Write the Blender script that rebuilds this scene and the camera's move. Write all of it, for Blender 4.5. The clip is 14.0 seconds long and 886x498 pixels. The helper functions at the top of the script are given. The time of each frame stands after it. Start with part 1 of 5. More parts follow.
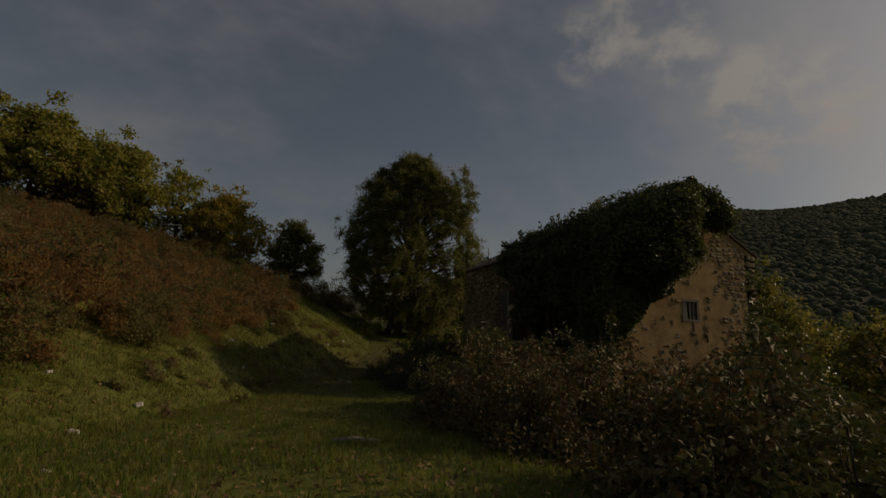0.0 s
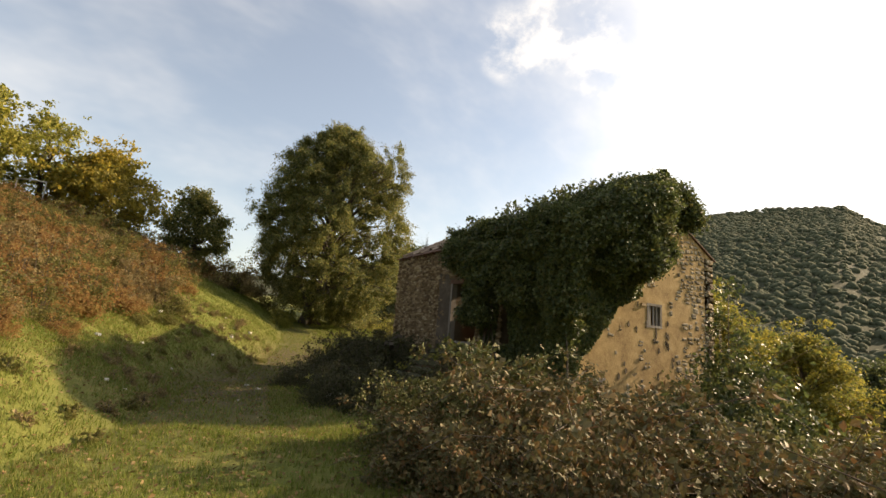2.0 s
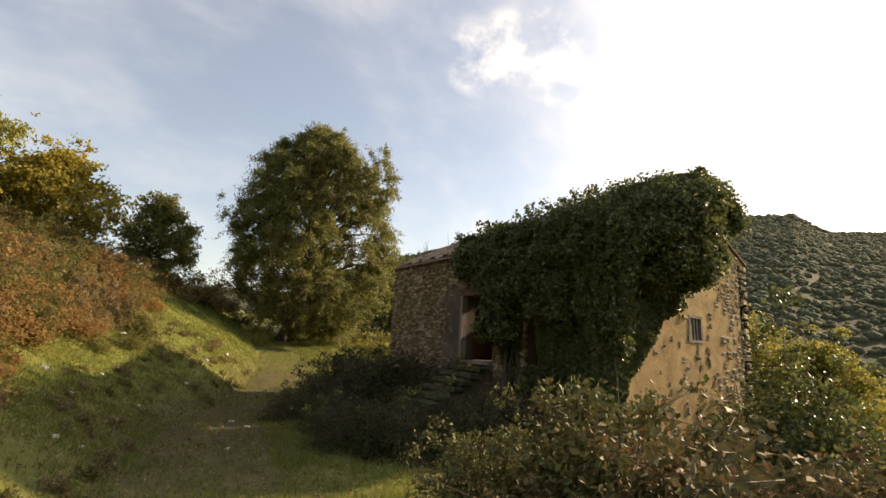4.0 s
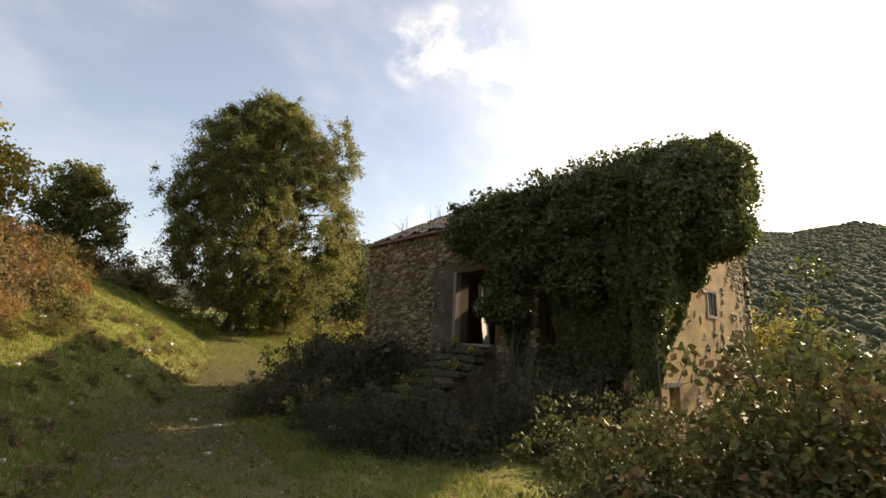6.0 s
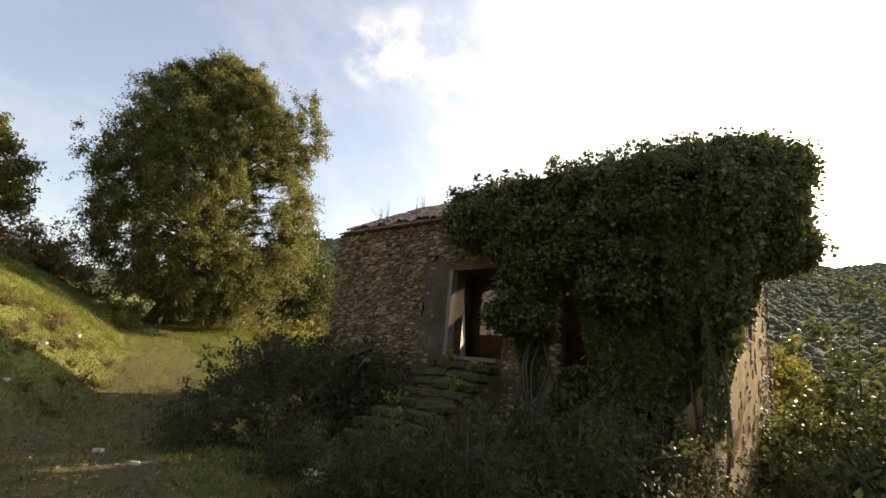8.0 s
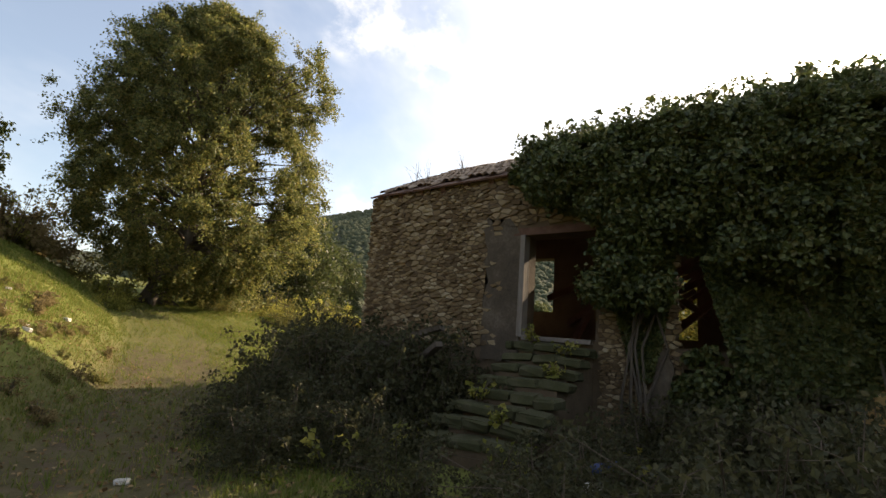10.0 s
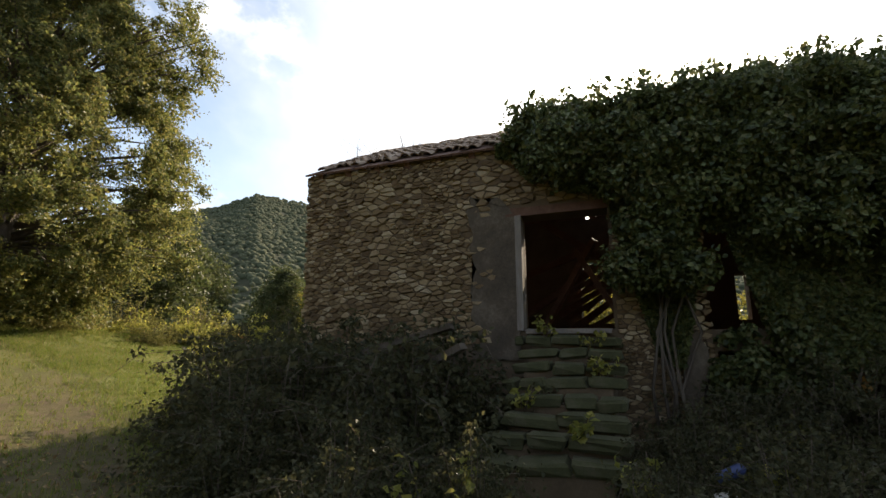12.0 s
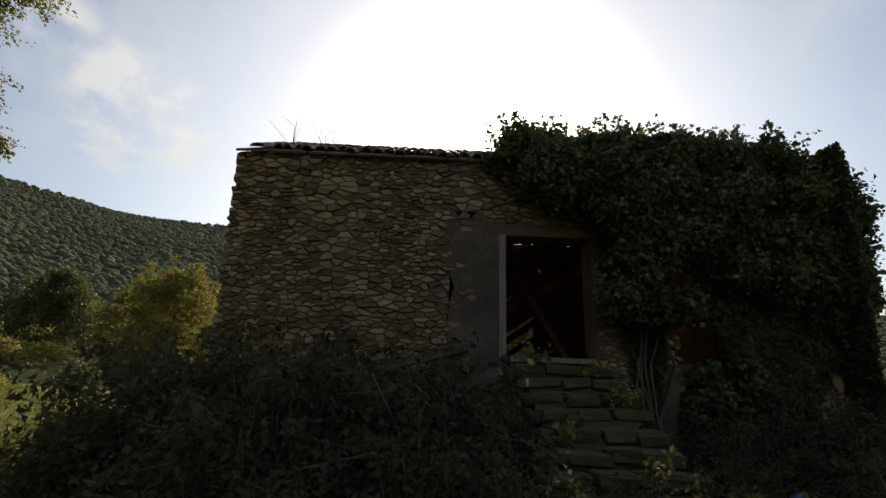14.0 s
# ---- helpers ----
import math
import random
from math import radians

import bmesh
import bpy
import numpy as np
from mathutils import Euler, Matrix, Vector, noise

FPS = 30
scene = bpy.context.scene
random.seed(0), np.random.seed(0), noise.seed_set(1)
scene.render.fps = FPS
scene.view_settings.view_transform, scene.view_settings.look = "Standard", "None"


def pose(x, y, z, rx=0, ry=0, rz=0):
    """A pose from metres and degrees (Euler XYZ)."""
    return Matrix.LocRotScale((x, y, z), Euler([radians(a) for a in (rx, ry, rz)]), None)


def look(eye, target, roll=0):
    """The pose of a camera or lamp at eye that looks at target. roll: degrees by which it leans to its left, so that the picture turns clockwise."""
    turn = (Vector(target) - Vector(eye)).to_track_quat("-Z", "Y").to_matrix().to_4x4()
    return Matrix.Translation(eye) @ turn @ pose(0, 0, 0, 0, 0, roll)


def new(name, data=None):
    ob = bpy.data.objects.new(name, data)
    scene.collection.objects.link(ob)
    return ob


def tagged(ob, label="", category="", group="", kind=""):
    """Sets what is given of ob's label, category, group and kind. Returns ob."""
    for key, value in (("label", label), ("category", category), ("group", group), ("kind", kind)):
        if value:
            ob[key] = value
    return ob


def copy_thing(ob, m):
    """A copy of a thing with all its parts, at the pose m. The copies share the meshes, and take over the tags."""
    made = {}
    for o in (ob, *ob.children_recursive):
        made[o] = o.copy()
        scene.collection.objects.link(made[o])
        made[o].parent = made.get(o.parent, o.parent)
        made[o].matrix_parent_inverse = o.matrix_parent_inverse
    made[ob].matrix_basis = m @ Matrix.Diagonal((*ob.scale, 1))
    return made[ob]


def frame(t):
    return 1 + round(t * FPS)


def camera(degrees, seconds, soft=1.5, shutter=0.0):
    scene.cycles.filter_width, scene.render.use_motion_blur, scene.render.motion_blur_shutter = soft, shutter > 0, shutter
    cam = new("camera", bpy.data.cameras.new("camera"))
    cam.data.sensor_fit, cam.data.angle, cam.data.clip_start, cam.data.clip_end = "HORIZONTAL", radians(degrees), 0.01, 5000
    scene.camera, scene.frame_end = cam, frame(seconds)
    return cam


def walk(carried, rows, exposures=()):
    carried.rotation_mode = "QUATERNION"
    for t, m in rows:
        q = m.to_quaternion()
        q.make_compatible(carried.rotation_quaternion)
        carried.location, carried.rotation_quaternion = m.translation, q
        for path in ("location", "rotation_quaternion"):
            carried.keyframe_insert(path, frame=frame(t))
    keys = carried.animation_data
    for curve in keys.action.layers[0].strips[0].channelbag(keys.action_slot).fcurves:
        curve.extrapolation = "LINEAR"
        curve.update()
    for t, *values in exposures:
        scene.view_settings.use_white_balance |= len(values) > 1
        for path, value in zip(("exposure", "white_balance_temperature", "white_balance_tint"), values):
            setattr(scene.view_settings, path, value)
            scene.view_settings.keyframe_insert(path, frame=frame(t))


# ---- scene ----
cam = camera(85.1, 14.0)
PATH = [
    (0, (-9.569, -17.471, -0.273), (-8.877, -15.636, 0.117), 2.8),
    (0.5, (-9.645, -17.076, -0.173), (-9.089, -15.2, 0.241), 0.4),
    (1, (-9.436, -16.213, -0.081), (-8.743, -14.384, 0.334), 1.2),
    (1.5, (-9.324, -15.392, 0.012), (-8.443, -13.639, 0.404), 3.2),
    (2, (-9.317, -14.709, 0.121), (-8.307, -13.02, 0.479), 4.4),
    (2.5, (-9.344, -14.094, 0.208), (-8.176, -12.511, 0.566), 5.5),
    (3, (-9.404, -13.511, 0.34), (-8.251, -11.922, 0.717), 3.9),
    (3.2, (-9.402, -13.284, 0.343), (-8.287, -11.671, 0.737), 3.5),
    (5.5, (-9.65, -10.73, 0.09), (-8.487, -9.153, 0.49), 1.3),
    (6, (-9.65, -10.03, -0.08), (-8.332, -8.579, 0.315), 2.2),
    (6.5, (-9.48, -9.38, -0.075), (-8.11, -7.969, 0.291), 2.75),
    (7, (-9.215, -8.73, -0.047), (-7.857, -7.304, 0.3), 3.15),
    (7.5, (-9.1, -8.13, 0.04), (-7.648, -6.83, 0.489), 3.6),
    (8, (-8.9, -7.4, -0.005), (-7.427, -6.117, 0.425), 5.2),
    (8.5, (-8.58, -6.67, -0.115), (-7.19, -5.263, 0.183), 4.6),
    (10.8, (-8.459, -3.763, -0.027), (-6.871, -2.602, 0.333), 4.0),
    (11, (-8.427, -3.494, -0.025), (-6.882, -2.267, 0.294), 4.66),
    (11.5, (-8.524, -2.809, -0.183), (-6.97, -1.609, 0.193), 0.01),
    (12, (-8.364, -1.792, -0.122), (-6.528, -1.088, 0.241), -0.38),
    (12.5, (-8.405, -0.852, -0.196), (-6.484, -0.453, 0.181), 0.32),
    (13, (-8.141, -0.468, -0.182), (-6.177, -0.353, 0.168), 2.59),
    (13.5, (-7.995, 0.406, -0.272), (-6.049, 0.443, 0.173), 0.16),
    (14, (-7.808, 1.296, -0.283), (-5.877, 1.213, 0.22), 1.55),
]
EXPOSURES = [(0.0, -1.75, 7600, 12), (0.4, -0.55, 7600, 11), (0.8, 0.45, 7600, 11), (1.2, 0.9, 7600, 11), (1.5, 1.0, 7600, 11), (3.0, 0.95, 7800, 13), (6.5, 1.05, 7400, 13), (8.5, 1.1, 7300, 13), (11.0, 1.1, 6800, 10), (12.5, 1.0, 6600, 9), (13.6, 0.85, 6600, 9), (14.0, 0.1, 6600, 9)]
walk(cam, [(t, look(eye, target, roll)) for t, eye, target, roll in PATH], EXPOSURES)

# ---- light ----
SUN_AZ, SUN_EL = 96.5, 25.0
sun_dir = Vector((math.sin(radians(SUN_AZ)) * math.cos(radians(SUN_EL)), math.cos(radians(SUN_AZ)) * math.cos(radians(SUN_EL)), math.sin(radians(SUN_EL))))
sun_data = bpy.data.lights.new("sun", "SUN")
sun_data.energy, sun_data.angle, sun_data.color = 5.0, radians(0.6), (1.0, 0.83, 0.62)
sun = new("sun", sun_data)
sun.matrix_world = look((60, 0, 40), Vector((60, 0, 40)) - sun_dir)


def way(az, el):
    return Vector((math.sin(radians(az)) * math.cos(radians(el)), math.cos(radians(az)) * math.cos(radians(el)), math.sin(radians(el))))


def build_world():
    world = bpy.data.worlds.new("sky")
    scene.world = world
    world.use_nodes = True
    nt = world.node_tree
    nt.nodes.clear()
    N = nt.nodes.new
    L = nt.links.new
    out, bg = N("ShaderNodeOutputWorld"), N("ShaderNodeBackground")
    sky = N("ShaderNodeTexSky")
    sky.sky_type, sky.sun_disc = "NISHITA", False
    sky.sun_elevation, sky.sun_rotation = radians(SUN_EL), radians(SUN_AZ)
    sky.air_density, sky.dust_density, sky.ozone_density = 1.0, 1.3, 1.0
    co = N("ShaderNodeTexCoord")

    def math_node(op, a, b=None, clamp=False):
        n = N("ShaderNodeMath")
        n.operation, n.use_clamp = op, clamp
        for i, v in enumerate((a, b)):
            if v is None:
                continue
            if isinstance(v, (int, float)):
                n.inputs[i].default_value = v
            else:
                L(v, n.inputs[i])
        return n.outputs[0]

    def near(direction, wide, narrow):
        """1 towards a direction, falling to 0 at the given angle in degrees"""
        d = N("ShaderNodeVectorMath")
        d.operation = "DOT_PRODUCT"
        L(co.outputs["Generated"], d.inputs[0])
        d.inputs[1].default_value = direction
        r = N("ShaderNodeMapRange")
        r.interpolation_type = "SMOOTHERSTEP"
        L(d.outputs["Value"], r.inputs["Value"])
        r.inputs["From Min"].default_value = math.cos(radians(wide))
        r.inputs["From Max"].default_value = math.cos(radians(narrow))
        return r.outputs[0]

    def cloud(scale, stretch, turn, lo, hi, detail=7):
        m = N("ShaderNodeMapping")
        m.inputs["Scale"].default_value = stretch
        m.inputs["Rotation"].default_value = (0, 0, radians(turn))
        L(co.outputs["Generated"], m.inputs["Vector"])
        n = N("ShaderNodeTexNoise")
        n.inputs["Scale"].default_value, n.inputs["Detail"].default_value, n.inputs["Roughness"].default_value = scale, detail, 0.6
        L(m.outputs[0], n.inputs["Vector"])
        r = N("ShaderNodeMapRange")
        r.interpolation_type = "SMOOTHSTEP"
        L(n.outputs[0], r.inputs["Value"])
        r.inputs["From Min"].default_value, r.inputs["From Max"].default_value = lo, hi
        return r.outputs[0]

    veil = math_node("ADD", math_node("MULTIPLY", cloud(1.7, (1.0, 2.4, 2.0), 35, 0.36, 0.80, 5), 0.5), 0.12)
    puffs = cloud(11.0, (1, 1, 1.3), 10, 0.40, 0.66)
    spots = near(way(38, 33.5), 5, 0.5)
    for az, el, wide in ((42, 34.5, 5), (47, 34.5, 5), (48.5, 30.5, 4.5), (55, 26, 6), (61, 24, 6), (56, 22, 6), (41.5, 14.5, 4)):
        spots = math_node("MAXIMUM", spots, near(way(az, el), wide, 0.5))
    puff = math_node("MULTIPLY", math_node("MULTIPLY", puffs, spots), 0.75)
    glow = math_node("POWER", near(sun_dir, 62, 0), 2.8)
    core = math_node("POWER", near(sun_dir, 26, 0), 2.0)
    cover = math_node("ADD", veil, puff, True)

    def mixed(fac, a, b):
        m = N("ShaderNodeMix")
        m.data_type = "RGBA"
        L(fac, m.inputs["Factor"])
        L(a, m.inputs["A"])
        if isinstance(b, tuple):
            m.inputs["B"].default_value = b
        else:
            L(b, m.inputs["B"])
        return m.outputs["Result"]

    white = mixed(cover, sky.outputs[0], (5.6, 5.7, 5.9, 1))
    add = N("ShaderNodeMix")
    add.data_type, add.blend_type = "RGBA", "ADD"
    add.inputs["Factor"].default_value = 1.0
    L(white, add.inputs["A"])
    g = N("ShaderNodeMix")
    g.data_type, g.blend_type = "RGBA", "MULTIPLY"
    g.inputs["Factor"].default_value = 1.0
    g.inputs["A"].default_value = (2.2, 2.12, 1.98, 1)
    L(math_node("ADD", glow, math_node("MULTIPLY", core, 3.0)), g.inputs["B"])
    L(g.outputs["Result"], add.inputs["B"])
    L(add.outputs["Result"], bg.inputs["Color"])
    bg.inputs["Strength"].default_value = 0.11
    L(bg.outputs[0], out.inputs["Surface"])


build_world()


# ---- materials ----
def material(name, colours, scale=4.0, rough=0.85, bump=0.3, fine=40.0, island=0.0, piece=0.0, through_light=0.0, metal=0.0, coords="Object", spec=0.4, stretch=(1, 1, 1), distance=0.02):
    """Noise at two scales between colours; island / piece: variation from leaf to leaf / from stone to stone."""
    m = bpy.data.materials.new(name)
    m.use_nodes = True
    nt = m.node_tree
    nt.nodes.clear()
    N, L = nt.nodes.new, nt.links.new
    out, p = N("ShaderNodeOutputMaterial"), N("ShaderNodeBsdfPrincipled")
    p.inputs["Roughness"].default_value, p.inputs["Metallic"].default_value = rough, metal
    p.inputs["Specular IOR Level"].default_value = spec
    co, mp = N("ShaderNodeTexCoord"), N("ShaderNodeMapping")
    mp.inputs["Scale"].default_value = stretch
    L(co.outputs[coords], mp.inputs["Vector"])
    big, small = N("ShaderNodeTexNoise"), N("ShaderNodeTexNoise")
    big.inputs["Scale"].default_value, big.inputs["Detail"].default_value, big.inputs["Roughness"].default_value = scale, 5, 0.6
    small.inputs["Scale"].default_value, small.inputs["Detail"].default_value, small.inputs["Roughness"].default_value = fine, 4, 0.7
    L(mp.outputs[0], big.inputs["Vector"])
    L(mp.outputs[0], small.inputs["Vector"])
    mixn = N("ShaderNodeMix")
    mixn.inputs["Factor"].default_value = 0.35
    L(big.outputs[0], mixn.inputs["A"])
    L(small.outputs[0], mixn.inputs["B"])
    value = mixn.outputs["Result"]
    for amount, socket in ((island, "island"), (piece, "piece")):
        if amount:
            src = N("ShaderNodeNewGeometry").outputs["Random Per Island"] if socket == "island" else N("ShaderNodeObjectInfo").outputs["Random"]
            mx = N("ShaderNodeMix")
            mx.inputs["Factor"].default_value = amount
            L(value, mx.inputs["A"])
            L(src, mx.inputs["B"])
            value = mx.outputs["Result"]
    ramp = N("ShaderNodeValToRGB")
    els = ramp.color_ramp.elements
    n = len(colours)
    lo, hi = (0.3, 0.7) if not (island or piece) else (0.15, 0.85)
    while len(els) < n:
        els.new(0.5)
    for i, c in enumerate(colours):
        els[i].position = lo + (hi - lo) * i / max(1, n - 1)
        els[i].color = (*c, 1)
    L(value, ramp.inputs["Fac"])
    L(ramp.outputs[0], p.inputs["Base Color"])
    if bump:
        b = N("ShaderNodeBump")
        b.inputs["Strength"].default_value, b.inputs["Distance"].default_value = bump, distance
        L(mixn.outputs["Result"], b.inputs["Height"])
        L(b.outputs[0], p.inputs["Normal"])
    shader = p.outputs[0]
    if through_light:
        tr, mx = N("ShaderNodeBsdfTranslucent"), N("ShaderNodeMixShader")
        L(ramp.outputs[0], tr.inputs["Color"])
        mx.inputs["Fac"].default_value = through_light
        L(shader, mx.inputs[1])
        L(tr.outputs[0], mx.inputs[2])
        shader = mx.outputs[0]
    L(shader, out.inputs["Surface"])
    return m


def leaf_material(name, colours, rough=0.5, spec=0.4, light=0.5):
    return material(name, colours, scale=0.8, fine=6.0, rough=rough, bump=0, island=0.6, through_light=light, spec=spec)


M = {
    "oak": leaf_material("oak leaves", [(0.06, 0.078, 0.024), (0.12, 0.135, 0.038), (0.21, 0.205, 0.058), (0.30, 0.255, 0.085)], light=0.55),
    "oak_dark": leaf_material("dark evergreen leaves", [(0.035, 0.05, 0.018), (0.07, 0.085, 0.028), (0.12, 0.125, 0.045)]),
    "yellow": leaf_material("autumn yellow leaves", [(0.18, 0.17, 0.035), (0.34, 0.28, 0.05), (0.50, 0.36, 0.06)], light=0.6),
    "yellowing": leaf_material("yellowing leaves", [(0.10, 0.12, 0.028), (0.20, 0.19, 0.042), (0.34, 0.27, 0.05)]),
    "lime": leaf_material("yellow-green leaves", [(0.15, 0.17, 0.035), (0.28, 0.28, 0.06), (0.44, 0.38, 0.09)], light=0.6),
    "rust": leaf_material("rust bracken", [(0.15, 0.085, 0.035), (0.27, 0.145, 0.055), (0.35, 0.225, 0.09), (0.23, 0.19, 0.065)], rough=0.8, spec=0.2, light=0.65),
    "straw": leaf_material("dry grass heads", [(0.14, 0.11, 0.045), (0.26, 0.20, 0.09), (0.34, 0.26, 0.13)], rough=0.8, spec=0.2),
    "scrub": leaf_material("green scrub leaves", [(0.08, 0.085, 0.025), (0.15, 0.145, 0.04), (0.23, 0.19, 0.065)], rough=0.7, spec=0.3),
    "bramble": leaf_material("bramble leaves", [(0.06, 0.07, 0.022), (0.11, 0.12, 0.036), (0.165, 0.155, 0.055), (0.17, 0.10, 0.042)], rough=0.6, spec=0.22, light=0.15),
    "bramble_red": leaf_material("reddening bramble leaves", [(0.06, 0.062, 0.026), (0.11, 0.10, 0.042), (0.16, 0.125, 0.055), (0.21, 0.10, 0.04)], rough=0.65, spec=0.2, light=0.15),
    "bramble_grey": leaf_material("grey-green bramble leaves", [(0.07, 0.075, 0.03), (0.14, 0.14, 0.055), (0.22, 0.20, 0.10)], rough=0.5, spec=0.35, light=0.4),
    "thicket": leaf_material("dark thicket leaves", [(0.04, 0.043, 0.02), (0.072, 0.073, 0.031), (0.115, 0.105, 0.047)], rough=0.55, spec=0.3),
    "ivy": leaf_material("ivy leaves", [(0.03, 0.045, 0.014), (0.065, 0.085, 0.026), (0.12, 0.14, 0.042), (0.15, 0.13, 0.05)], rough=0.48, spec=0.4, light=0.35),
    "grass": leaf_material("grass blades", [(0.08, 0.125, 0.018), (0.135, 0.175, 0.03), (0.19, 0.205, 0.045), (0.26, 0.21, 0.09)], rough=0.7, spec=0.2),
    "litter": leaf_material("fallen leaves", [(0.13, 0.08, 0.035), (0.22, 0.14, 0.06), (0.30, 0.22, 0.12)], rough=0.8, spec=0.2, light=0.1),
    # Lifted tone: some of the far hills' haze goes into the colour.
    "far_tree": material("woodland crowns", [(0.06, 0.07, 0.042), (0.08, 0.088, 0.05), (0.11, 0.108, 0.062)], scale=0.05, fine=1.5, bump=0.6, island=0.35, rough=0.95, spec=0.1, distance=0.5),
    "bark": material("bark", [(0.05, 0.04, 0.03), (0.10, 0.08, 0.06), (0.16, 0.13, 0.10)], scale=5, fine=30, bump=0.8, stretch=(1, 1, 0.25), rough=0.95),
    "cane": material("dry canes", [(0.08, 0.06, 0.042), (0.15, 0.115, 0.085)], scale=6, bump=0, rough=0.85),
    "mortar": material("earth mortar", [(0.075, 0.052, 0.032), (0.155, 0.112, 0.068)], scale=2.5, fine=30, bump=0.8, rough=0.95),
    "stone": material("rubble stone", [(0.07, 0.045, 0.024), (0.14, 0.093, 0.047), (0.21, 0.147, 0.078), (0.30, 0.225, 0.13), (0.45, 0.38, 0.26)], scale=7, fine=45, bump=0.9, piece=0.5, rough=0.92),
    "stone_rest": material("rubble stone in the wall", [(0.07, 0.045, 0.024), (0.14, 0.093, 0.047), (0.21, 0.147, 0.078), (0.30, 0.225, 0.13), (0.45, 0.38, 0.26)], scale=7, fine=45, bump=0.9, island=0.5, rough=0.92),
    "stone_small": material("small rubble stone", [(0.14, 0.11, 0.075), (0.23, 0.19, 0.13), (0.33, 0.28, 0.2)], scale=5, fine=35, bump=0.6, island=0.55, rough=0.92),
    "plaster": material("ochre lime plaster", [(0.16, 0.10, 0.043), (0.32, 0.205, 0.083), (0.44, 0.295, 0.125), (0.49, 0.37, 0.19)], scale=2.6, fine=22, bump=0.8, rough=0.95),
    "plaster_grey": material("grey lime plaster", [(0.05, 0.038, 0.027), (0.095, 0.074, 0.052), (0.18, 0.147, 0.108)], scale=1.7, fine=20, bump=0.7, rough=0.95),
    "wood": material("weathered grey wood", [(0.12, 0.10, 0.08), (0.22, 0.19, 0.16), (0.32, 0.29, 0.25)], scale=3, fine=30, bump=0.5, stretch=(1, 1, 0.15), rough=0.9),
    "beam": material("dark roof timber", [(0.07, 0.036, 0.024), (0.13, 0.068, 0.045), (0.19, 0.115, 0.08)], scale=3, fine=20, bump=0.5, rough=0.9),
    "tile": material("weathered clay tile", [(0.16, 0.11, 0.08), (0.27, 0.19, 0.13), (0.36, 0.29, 0.22)], scale=3, fine=25, bump=0.5, piece=0.5, rough=0.9),
    "moss": material("mossy stone step", [(0.03, 0.032, 0.013), (0.055, 0.056, 0.022), (0.09, 0.078, 0.05)], scale=4, fine=30, bump=0.6, rough=0.95),
    "white_stone": material("pale field stone", [(0.33, 0.31, 0.27), (0.48, 0.45, 0.40), (0.58, 0.56, 0.52)], scale=6, fine=40, bump=0.5, rough=0.9),
    "blue": material("faded blue plastic", [(0.03, 0.045, 0.12), (0.05, 0.07, 0.17)], scale=6, bump=0.1, rough=0.5),
}


